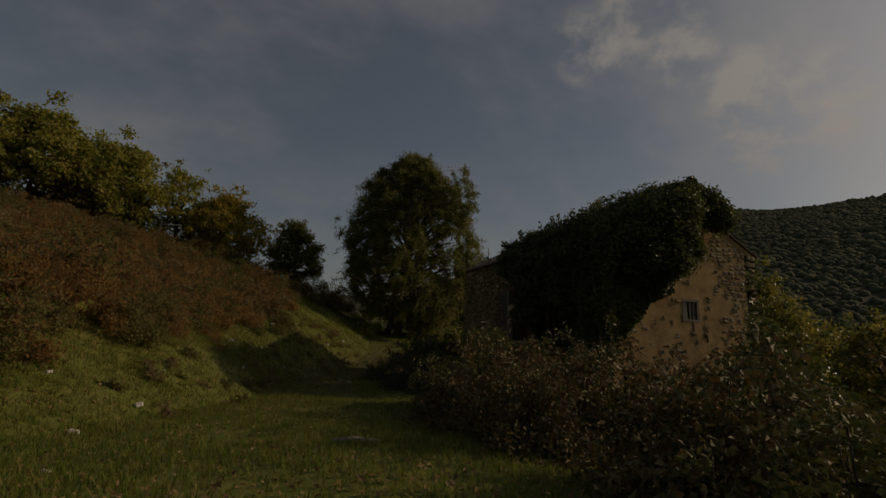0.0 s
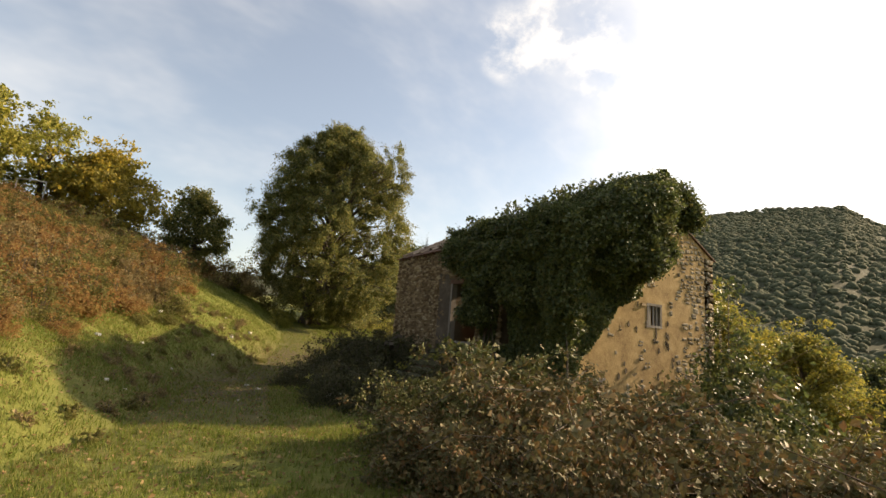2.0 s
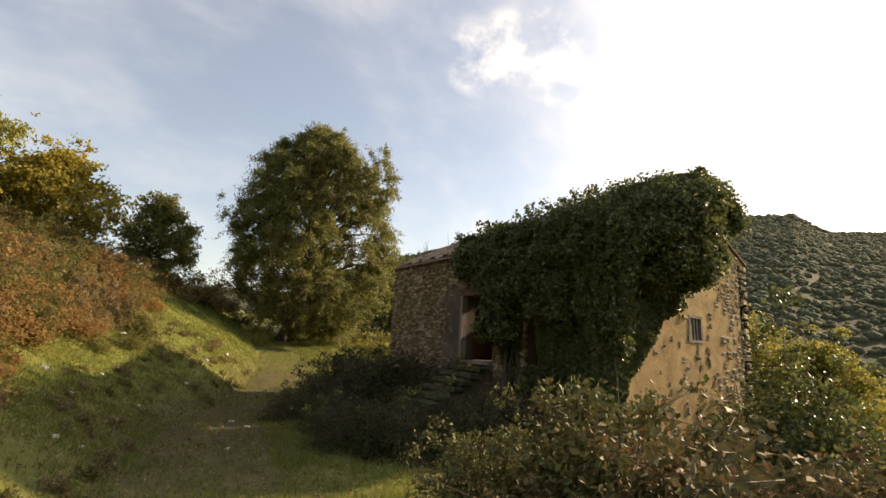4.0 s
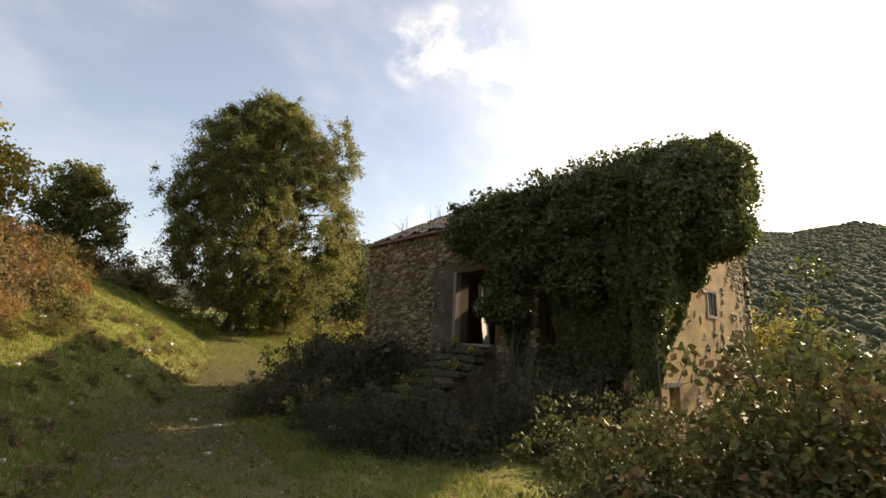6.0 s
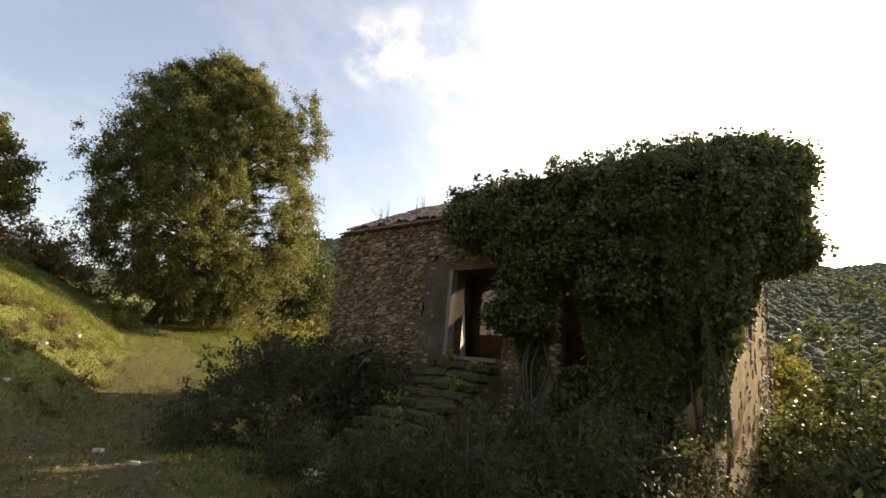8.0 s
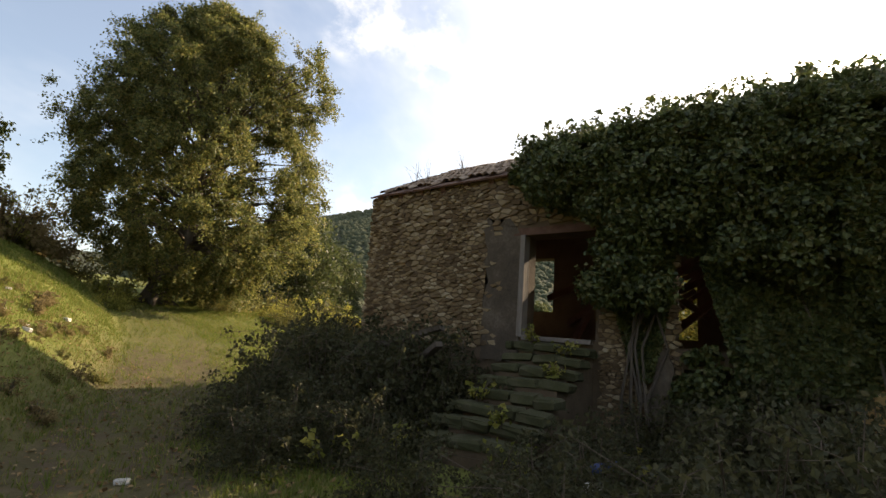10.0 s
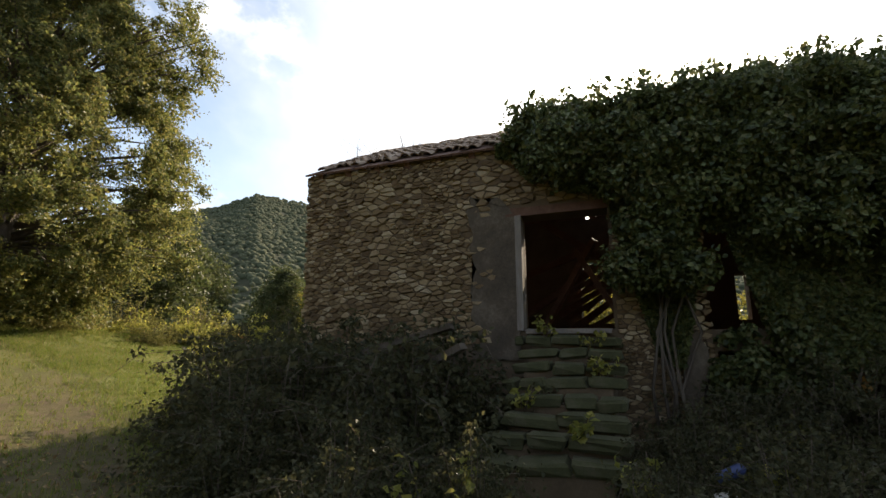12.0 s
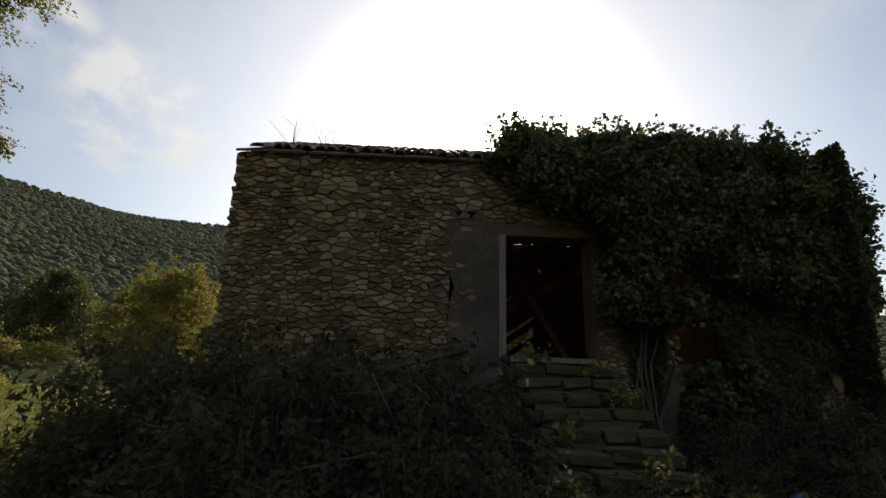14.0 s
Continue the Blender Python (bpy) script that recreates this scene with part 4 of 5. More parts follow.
def spots_in(n, test, box, lo, hi, seed, apart=0.6):
    r = random.Random(seed)
    out = []
    tries = 0
    while len(out) < n and tries < n * 60:
        tries += 1
        x, y = r.uniform(box[0], box[1]), r.uniform(box[2], box[3])
        if not test(x, y):
            continue
        s = r.uniform(lo, hi)
        if any((x - a) ** 2 + (y - b) ** 2 < (apart * (s + t) / 2) ** 2 for a, b, t in out):
            continue
        out.append((x, y, s))
    return out


def left_of_track(x, y):
    return float(curve_at(y, TRACK_X)) - x


def bracken_zone(x, y):
    """The overgrown bank: it leaves a strip of grass open beside the track."""
    return left_of_track(x, y) > float(curve_at(y, [(-14, 4.6), (-10, 3.9), (-7, 2.9), (-5, 2.6), (-2.5, 2.6), (-1, 2.8), (1, 3.1), (3, 3.5), (6, 4.3), (10, 5.2), (14, 6.0), (22, 6)]))


rusty = [make_shrub("bracken_clump", 1.7, 1.2, 2800, 0.058, M["rust"], s, 12, "cane", 12) for s in (1, 2)] + [make_shrub("bracken_clump", 1.6, 1.05, 2400, 0.058, M["straw"], 3, 14, "cane", 11)]
# The clump at (8.0, 13.8) stands in for an orange shape of unknown kind.
scatter(rusty, lower_at_foot(spots_in(250, lambda x, y: bracken_zone(x + 0.7, y), (-24, -6, -13, 18), 0.55, 1.05, 5, 0.95)) + [(-5.2, 16.6, 1.5), (-4.4, 18.2, 1.45), (-6.3, 17.6, 1.2), (8.0, 13.8, 0.6)], "rust-brown autumn bracken and dry stalks on the bank", "shrub", "bracken on the bank")
greens = [make_shrub("green_shrub", 1.9, 1.3, 2800, 0.06, M["scrub"], s, 9, "cane", 13) for s in (11, 12)]
scatter(greens, lower_at_foot(spots_in(230, lambda x, y: bracken_zone(x, y), (-22, -5, -13, 22), 0.45, 1.0, 6, 0.85)), "olive-green wild shrub among bracken", "shrub", "shrubs on the bank")
meadow_edge = [make_shrub("meadow_shrub", 1.8, 0.95, 2200, 0.06, M["scrub"], 15, 8), make_shrub("meadow_shrub", 1.7, 0.9, 2000, 0.06, M["lime"], 16, 8)]
scatter(meadow_edge, spots_in(30, lambda x, y: y > 12.5 + 0.25 * abs(x) and not abs(x + 0.3) < 1.2, (-11, 11, 13, 24), 0.7, 1.5, 8, 1.0) + [(4.0, 11.5, 0.7), (5.5, 13.0, 0.8), (3.5, 13.5, 0.7)], "low scrub under the oak at the meadow's edge", "shrub", "scrub by the oak")

brambles = [make_shrub("bramble_bush", 2.2, 1.35, 12000, 0.048, M["bramble"], 31, 22, "cane", 18, 1.05), make_shrub("bramble_bush", 2.2, 1.3, 12000, 0.048, M["bramble_red"], 32, 22, "cane", 18, 1.05),
            make_shrub("bramble_bush", 2.3, 1.25, 6200, 0.045, M["bramble_grey"], 33, 20, "cane", 18, 1.05)]
south = spots_in(68, lambda x, y: x > -6.7 + 0.5 * max(0, y + 9) and not (x > -1.0 and y > -6.6) and not (y > -7.5 and x < -4.2), (-6.8, 12, -18, -6.0), 0.75, 1.2, 41, 0.83)
south = [(x, y, s * ((0.62 if x > -2.5 else 0.72) if y > -9.5 else 0.8 if x > 0 else 0.98)) for x, y, s in south]
front_side = [(-0.5, -2.6, 0.7), (-0.6, -3.4, 0.85), (-0.6, -4.3, 0.9), (-1.5, -2.9, 0.75), (-0.7, -5.2, 0.9), (-4.3, -0.5, 0.55), (-5.0, -1.7, 0.55), (-4.5, -2.8, 0.7), (-5.2, 0.3, 0.6), (-3.6, -2.0, 0.45), (-5.4, -3.4, 0.6), (-2.2, -2.4, 0.6), (-1.2, -2.3, 0.5), (-0.6, -2.9, 0.6), (-0.7, -3.8, 0.75), (-1.0, 0.1, 0.7), (-2.0, 0.1, 0.6), (-3.0, 0.3, 0.55), (-4.6, -4.3, 0.8), (-3.2, -4.8, 0.95), (-1.8, -5.2, 0.9), (-3.6, -2.9, 0.6), (-1.4, -3.4, 0.7), (-2.6, -3.6, 0.55), (-0.9, -4.6, 0.7), (-0.75, -3.3, 0.8), (-0.8, -4.0, 0.85), (-0.8, -4.8, 0.8), (-1.5, -4.1, 0.8), (-0.9, -1.95, 0.35), (-1.6, -1.9, 0.4), (-2.3, -1.85, 0.42), (-2.6, -0.2, 0.35)]
mound = [(-0.6, 1.0, 1.2), (-0.6, 2.2, 1.3), (-0.6, 3.4, 1.3), (-0.7, 4.6, 1.25), (-1.6, 0.6, 1.0), (-1.4, 1.3, 1.35), (-2.5, 1.0, 1.2), (-3.6, 1.2, 0.9), (-1.4, 2.7, 1.4), (-2.5, 2.6, 1.25), (-3.6, 2.8, 0.95), (-1.3, 4.1, 1.35), (-2.0, 4.1, 1.1), (-1.0, 5.4, 1.0), (-4.6, 0.6, 0.6), (-4.4, 2.0, 0.7), (0.6, 5.6, 0.9)]
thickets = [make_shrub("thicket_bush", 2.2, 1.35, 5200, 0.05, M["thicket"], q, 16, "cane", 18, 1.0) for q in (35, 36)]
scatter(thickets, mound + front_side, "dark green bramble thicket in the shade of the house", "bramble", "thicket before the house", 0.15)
west = [(x, y, s * (0.95 if x < -4 else 0.75)) for x, y, s in south if x < -2.2] + [(-6.2, -9.4, 0.7), (-6.4, -10.8, 0.7), (-6.5, -12.2, 0.7), (-5.0, -9.0, 1.05), (-5.3, -10.2, 1.0)]
scatter(brambles[:2], west, "tangled bramble thicket with reddening leaves", "bramble", "brambles beside the track", 0.15)
east = brambles[2:] + [make_shrub("bramble_bush", 2.2, 1.3, 6000, 0.045, M["bramble"], 34, 20, "cane", 18, 1.05)]
scatter(east, [(x, y, s * 0.85) for x, y, s in south if x >= -2.2], "grey-green bramble thicket below the gable", "bramble", "brambles below the gable", 0.15)
tufts = [make_shrub("grass_tuft", 0.55, 0.34, 420, 0.045, M["straw"], q, 12, "cane", 7) for q in (71, 72)] + [make_shrub("grass_tuft", 0.5, 0.26, 380, 0.045, M["scrub"], 73, 6, "cane", 7)]
scatter(tufts, spots_in(80, lambda x, y: 1.2 < left_of_track(x, y) < 6.5 and not bracken_zone(x, y) and y < 9, (-15, -3, -9, 9), 0.3, 0.85, 77, 0.5), "dry weed tuft in the meadow grass", "grass tuft", "weed tufts on the meadow", 0.05)
glossy = put(make_shrub("ivy_shrub", 2.7, 2.7, 11000, 0.075, M["ivy"], 51, 10, "cane", 30), 4.7, -7.1, 0, "dark glossy ivy shrub at the foot of the gable", "shrub", sink=0.1, scale=1.3)


# ---- ivy ----
def ivy():
    thing = tagged(new("ivy"), "thick glossy dark green ivy smothering roof and walls", "ivy")

    def bulge(a, b, seed):
        return np.clip(0.55 + 0.45 * ripple(a * 1.6, b * 1.6, seed), 0.12, 1.3)

    n = 92000
    y, z = rng.uniform(-5.75, 0.3, n), rng.uniform(-0.6, 4.2, n)
    low = curve_at(y, [(-6.4, 0.9), (-5.6, 0.1), (-4.7, -0.7), (-4.1, -0.5), (-3.7, -0.35), (-3.45, 0.5), (-3.25, 1.5), (-2.9, 1.45), (-2.5, -0.6), (-2.15, -0.4), (-1.85, 1.0), (-1.6, 2.1), (-0.9, 2.4), (-0.3, 2.7), (0.3, 3.3)]) + 0.25 * ripple(y * 3, z * 2, 4)
    high = curve_at(y, [(-6.4, 2.6), (-5.4, 3.05), (-3, 3.9), (-1.0, 3.7), (0.3, 3.4)])
    ok = (z > low) & (z < high)
    y, z = y[ok], z[ok]
    depth = bulge(y, z, 1) * curve_at(z - np.interp(y, [-6.4, 0.3], [0.6, 2.6]), [(0, 0.25), (1.2, 0.55), (2.0, 0.75)])
    x = -depth * rng.random(len(y)) ** 0.45
    face_pts, face_out = np.stack([x, y, z], 1), np.tile([-0.9, 0, 0.5], (len(y), 1))
    n = 60000
    u, y = rng.uniform(-0.5, RUN + 0.35, n), rng.uniform(-5.9, 0.1, n)
    ok = y < curve_at(u, [(0, -2.3), (1.5, -1.2), (2.6, -0.4), (4, 0.1)]) + 0.25 * ripple(u * 2, y * 2, 6)
    u, y = u[ok], y[ok]
    h = bulge(u, y, 2) * curve_at(y, [(-6.2, 0.4), (-5, 0.55), (-1.5, 0.42), (0, 0.22)]) * curve_at(u, [(-0.5, 0.7), (2, 0.6), (3.4, 0.9), (4.2, 0.7)])
    h = h * rng.random(len(u)) ** 0.4 * np.where(u > 1.8, np.clip((y + 5.9) / 1.1, 0.12, 1), 1)
    c, s = math.cos(SLOPE), math.sin(SLOPE)
    x = DEEP / 2 - u * c - h * s * 0.5
    z = RIDGE_Z - np.abs(u) * s + h + 0.06
    roof_pts, roof_out = np.stack([x, y, z], 1), np.tile([-0.4, 0, 1.0], (len(y), 1))
    n = 16000
    u, y = rng.uniform(0, 1.7, n), rng.uniform(-6.2, -4.3, n)
    h = bulge(u, y, 5) * 0.55 * (1 - u / 2.2) * rng.random(n) ** 0.4
    back_pts, back_out = np.stack([DEEP / 2 + u * c, y, RIDGE_Z - u * s + h + 0.05], 1), np.tile([0.4, -0.2, 1.0], (n, 1))
    n = 86000
    x, z = rng.uniform(-0.7, 5.1, n), rng.uniform(-0.9, 5.3, n)
    edge = curve_at(z, [(-0.9, 0.1), (-0.2, 0.35), (1.1, 1.5), (1.7, 2.5), (2.4, 3.0), (3.1, 3.25), (3.8, 3.5), (4.3, 4.5), (5.3, 4.9)]) + 0.22 * ripple(x * 2.2, z * 2.2, 3)
    top = EAVE + 0.35 + (RIDGE_Z - EAVE) / (DEEP / 2) * np.minimum(np.clip(x, 0, None), DEEP - x)
    ok = (x < edge) & (z < top)
    x, z = x[ok], z[ok]
    depth = bulge(x, z, 8) * curve_at(z, [(-0.9, 0.3), (1, 0.5), (2.4, 0.8), (3.6, 1.05), (4.6, 0.9), (5.3, 0.5)])
    depth = depth * np.clip(0.35 + 0.3 * x, 0.2, 1.0)
    yy = LEN0 - depth * rng.random(len(x)) ** 0.5
    side_pts, side_out = np.stack([x, yy, z], 1), np.tile([-0.2, -0.9, 0.4], (len(x), 1))
    crest = roof_pts[:, 1] < -3.4
    roof_pts[crest, 2] += 0.16
    # a curtain that hangs clear of the front corner
    n = 15000
    y, z = rng.uniform(-5.9, -5.0, n), rng.uniform(0.5, 3.2, n)
    x = -0.15 - bulge(y * 2, z, 9) * curve_at(z, [(0.5, 0.4), (1.5, 0.7), (3.0, 0.6)]) * rng.random(n) ** 0.6
    ok = y > -5.95 + 0.5 * np.abs(x + 0.5) + 0.2 * ripple(z * 3, x * 3, 5) + 0.6 * np.clip(1.4 - z, 0, 1)
    corner_pts, corner_out = np.stack([x, y, z], 1)[ok], np.tile([-0.8, -0.4, 0.4], (int(ok.sum()), 1))
    for name, pts, out in (("corner_curtain", corner_pts, corner_out), ("front_curtain", face_pts, face_out), ("roof_blanket", roof_pts, roof_out), ("ridge_crest", back_pts, back_out), ("gable_curtain", side_pts, side_out)):
        part(name, leaf_mesh(name, pts, 0.078, M["ivy"], out, 0.8, 1.2), None, thing)
    r = random.Random(3)
    lumps = []
    for i in range(95):
        u, y = r.uniform(0.0, RUN + 0.3), r.uniform(-6.0, -0.2)
        if y > float(curve_at(u, [(0, -2.3), (1.5, -1.2), (2.6, -0.4), (4, 0.1)])):
            continue
        if u > 1.8 and y < -4.9:
            continue
        lumps.append(((DEEP / 2 - u * c - 0.1, y, RIDGE_Z - u * s + r.uniform(0.1, 0.35)), r.uniform(0.18, 0.4)))
    for i in range(60):
        y = r.uniform(-5.5, -0.3)
        lumps.append(((r.uniform(-0.6, -0.15), y, r.uniform(float(curve_at(y, [(-6.2, 0.3), (-3, 1.7), (-0.3, 2.9)])), 3.3)), r.uniform(0.18, 0.42)))
    for i in range(75):
        t = r.random()
        x = 0.2 + 4.5 * t
        z = EAVE + 0.51 * min(x, DEEP - x) - r.uniform(-0.25, 0.4 + 2.6 * r.random() * (x < 3.6))
        lumps.append(((x, LEN0 - r.uniform(0.1, 0.7), z), r.uniform(0.2, 0.4)))
    for i in range(70):
        x, z = r.uniform(0.9, 2.7), r.uniform(2.2, 4.6)
        if z < 0.6 + x * 0.75 or z > EAVE + 0.45 * x + 0.1:
            continue
        lumps.append(((x, r.uniform(-6.7, -5.95), z), r.uniform(0.25, 0.45)))
    for x, y, z, q in ((-0.1, -5.9, 3.0, 0.4), (-0.2, -6.0, 2.7, 0.38), (-0.2, -6.0, 2.3, 0.34), (-0.2, -5.95, 1.9, 0.3), (-0.3, -6.1, 2.5, 0.24), (-0.3, -5.9, 1.5, 0.3), (-0.2, -5.8, 1.1, 0.3), (-0.1, -5.8, 3.3, 0.36)):
        lumps.append(((x, y, z), q))
    for i in range(16):
        lumps.append(((r.uniform(2.6, 4.2), r.uniform(-5.9, -5.1), RIDGE_Z - r.uniform(0.0, 0.35)), r.uniform(0.22, 0.36)))
    for i in range(34):
        lumps.append(((r.uniform(-0.7, -0.2), r.uniform(-2.7, -1.75), r.uniform(0.7, 2.7)), r.uniform(0.18, 0.34)))
    for i in range(30):
        lumps.append(((r.uniform(-0.35, -0.05), r.uniform(-4.3, -2.95), r.uniform(-1.1, -0.05)), r.uniform(0.13, 0.26)))
    for i in range(22):
        z = r.uniform(0.5, 3.2)
        lumps.append(((r.uniform(-0.4, 0.4), LEN0 - r.uniform(-0.1, 0.25), z), r.uniform(0.2, 0.38)))
    pts, outs = crown_points([(p, q, int(1150 * q * q / 0.12)) for p, q in lumps], 0, 0.85)
    part("hanging_clumps", leaf_mesh("hanging_clumps", pts, 0.076, M["ivy"], outs * 0.8, 0.8, 1.2), None, thing)
    bm = bmesh.new()
    for i in range(9):
        y0 = r.choice((-2.35, -2.6, -4.5, -5.2, -5.5)) + r.uniform(-0.25, 0.25)
        pts = [Vector((-0.12, y0, ground_at(-0.2, y0) - 0.1))]
        for k in range(5):
            pts.append(Vector((-0.1 - 0.05 * r.random(), y0 + r.uniform(-0.25, 0.25), -0.9 + k * 0.85)))
        tube(bm, pts, [0.03, 0.026, 0.022, 0.018, 0.014, 0.008], 5)
    part("stem_tangle", bm, M["bark"], thing, "twisted brown ivy stems")["kind"] = "stuff"
    # sprays that stick out from the crest
    tips = []
    for i in range(55):
        y = r.uniform(-5.6, -0.1)
        u = r.uniform(0.0, RUN + 0.2)
        base = Vector((DEEP / 2 - u * c - 0.2, y, RIDGE_Z - u * s + r.uniform(0.25, 0.55)))
        d = Vector((r.gauss(-0.3, 0.4), r.gauss(0, 0.5), 1)).normalized()
        for k in range(26):
            tips.append(base + d * r.uniform(0, 0.4) + Vector((r.gauss(0, 0.06), r.gauss(0, 0.06), r.gauss(0, 0.05))))
    part("sprays", leaf_mesh("sprays", np.array([t[:] for t in tips]), 0.085, M["ivy"], None, 1.0, 1.2), None, thing)


ivy()


# ---- grass, litter, stones ----
def grass():
    n = 240000
    x, y = rng.uniform(-16, 5, n), rng.uniform(-16.5, 19, n)
    d = curve_at(y, TRACK_X) - x
    keep = (d > np.where(y > 7, -7.0, -3.2)) & ~((x > -0.6) & (y < 5.5)) & (d < 9.5) & ((d < 4.5) | (y > -2)) & (rng.random(n) < np.where((np.abs(d) < 1.0) & (y > -6), 0.35, 1.0)) & (ripple(x * 1.5, y * 1.5, 9) + rng.normal(size=n) * 0.5 > -0.35)
    x, y = x[keep], y[keep]
    k = 4
    x, y = np.repeat(x, k) + rng.normal(size=len(x) * k) * 0.03, np.repeat(y, k) + rng.normal(size=len(y) * k) * 0.03
    z = ground_z(x, y) - 0.01
    m = len(x)
    a = rng.uniform(0, 6.28, m)
    h = rng.uniform(0.035, 0.11, m) * (1 + 0.5 * np.clip(ripple(x, y, 2), 0, 1))
    w = rng.uniform(0.004, 0.009, m)
    lean = rng.uniform(0.2, 0.9, m) * h
    p = np.stack([x, y, z], 1)
    side = np.stack([np.cos(a), np.sin(a), np.zeros(m)], 1) * w[:, None]
    tip = p + np.stack([-np.sin(a) * lean, np.cos(a) * lean, h], 1)
    v = np.stack([p - side, p + side, tip], 1).reshape(-1, 3)
    ob = new("grass", mesh_of("grass", v, np.arange(3 * m).reshape(m, 3), M["grass"]))
    tagged(ob, "short green and straw-coloured meadow grass", "grass", kind="stuff")
    n = 15000
    x, y = rng.uniform(-14, -4, n), rng.uniform(-15, 10, n)
    ok = np.abs(curve_at(y, TRACK_X) - x) < 4.5
    pts = np.stack([x[ok], y[ok], ground_z(x[ok], y[ok]) + 0.02], 1)
    ob = new("fallen_leaves", leaf_mesh("fallen_leaves", pts, 0.04, M["litter"], np.tile([0, 0, 1.5], (len(pts), 1)), 0.6, 1.4))
    tagged(ob, "dry fallen leaves scattered on the grass", "leaves", kind="stuff")


grass()


def field_stones():
    r = random.Random(17)
    for i in range(30):
        y = r.uniform(-13, 9)
        d = r.choice((r.uniform(1.5, 4.8), r.uniform(-1.0, 4.0)))
        x = float(curve_at(y, TRACK_X)) - d
        s = r.uniform(0.04, 0.12)
        ob = new("field_stone", rough_stone(s * 1.4, s, s * 0.7, M["white_stone"], "field_stone", i))
        ob.matrix_world = pose(x, y, ground_at(x, y) + s * 0.15, r.uniform(-15, 15), r.uniform(-15, 15), r.uniform(0, 360))
        tagged(ob, "pale angular stone lying in the grass", "stone", "stones on the meadow")


field_stones()
bm = bmesh.new()
tube(bm, [(0, 0, 0), (0.25, 0.03, 0.02), (0.55, 0.0, 0.01)], [0.045, 0.05, 0.035], 7)
log_ob = part("fallen_branch", bm, M["wood"])
log_ob.matrix_world = pose(-8.6, -11.6, ground_at(-8.6, -11.6) + 0.03, 0, 0, -15)
tagged(log_ob, "short bleached branch lying on the grass", "branch")


# ---- rubble stones of the walls ----
def stone_kinds(mat, n, seed):
    return [rough_stone(1, 1, 1, mat, "stone", seed + i) for i in range(n)]


def cell_stone(poly, depth, r, bm):
    """One rubble stone on the front wall from its outline in the wall's plane: a chamfered face standing proud of the mortar."""
    cy, cz = sum(p[0] for p in poly) / len(poly), sum(p[1] for p in poly) / len(poly)
    ty, tz = r.uniform(-0.10, 0.10), r.uniform(-0.12, 0.12)

    def ring(shrink, x, jit):
        out = []
        for y, z in poly:
            dy, dz = (y - cy) * shrink, (z - cz) * shrink
            out.append(bm.verts.new((x + (dy * ty + dz * tz if jit else 0.0), cy + dy + r.uniform(-0.006, 0.006) * jit, cz + dz + r.uniform(-0.006, 0.006) * jit)))
        return out

    rings = [ring(1.0, 0.03, 0), ring(0.97, 0.012 - depth * 0.6, 1), ring(r.uniform(0.72, 0.84), -depth, 1)]
    for r0, r1 in zip(rings, rings[1:]):
        for k in range(len(poly)):
            j = (k + 1) % len(poly)
            bm.faces.new((r0[k], r0[j], r1[j], r1[k]))
    bm.faces.new(rings[-1])


def cells(box, size, seed, test, flat=2.1):
    """Outlines of irregular bedded stones that fill a box of the wall."""
    r = random.Random(seed)
    y0, y1, z0, z1 = box
    pts, tries = [], 0
    while tries < 7000:
        tries += 1
        y, z = r.uniform(y0 - 0.2, y1 + 0.2), r.uniform(z0 - 0.1, z1 + 0.1)
        gap = size * (0.6 + 0.5 * noise.noise(Vector((y * 0.9, z * 1.3, seed))) + r.choice((-0.2, 0.0, 0.15, 0.7)) + r.uniform(0.0, 0.3))
        if all(((y - a) / flat) ** 2 + (z - b) ** 2 > (gap * 0.5) ** 2 * (1 if q < gap else 1.2) for a, b, q in pts):
            pts.append((y, z, gap))
    out = []
    for i, (y, z, _) in enumerate(pts):
        if not (y0 < y < y1 and z0 < z < z1) or not test(y, z):
            continue
        poly = [(y - 0.5, z - 0.3), (y + 0.5, z - 0.3), (y + 0.5, z + 0.3), (y - 0.5, z + 0.3)]
        near_pts = sorted((((a - y) / flat) ** 2 + (b - z) ** 2, a, b) for j, (a, b, _) in enumerate(pts) if j != i)[:16]
        for _, a, b in near_pts:
            ny, nz = (a - y) / flat ** 2, b - z
            my, mz = (a + y) / 2, (b + z) / 2
            ln = math.hypot(ny, nz)
            cut = []
            for k in range(len(poly)):
                p, q = poly[k], poly[(k + 1) % len(poly)]
                dp = ((p[0] - my) * ny + (p[1] - mz) * nz) / ln + 0.005
                dq = ((q[0] - my) * ny + (q[1] - mz) * nz) / ln + 0.005
                if dp <= 0:
                    cut.append(p)
                if (dp < 0 < dq) or (dq < 0 < dp):
                    f = dp / (dp - dq)
                    cut.append((p[0] + (q[0] - p[0]) * f, p[1] + (q[1] - p[1]) * f))
            poly = cut
            if len(poly) < 3:
                break
        poly = [(min(max(a, y0), y1), min(max(b, z0), z1)) for a, b in poly]
        clean = [p for k, p in enumerate(poly) if math.hypot(p[0] - poly[k - 1][0], p[1] - poly[k - 1][1]) > 0.012]
        if len(clean) >= 4:
            out.append(clean)
    return out


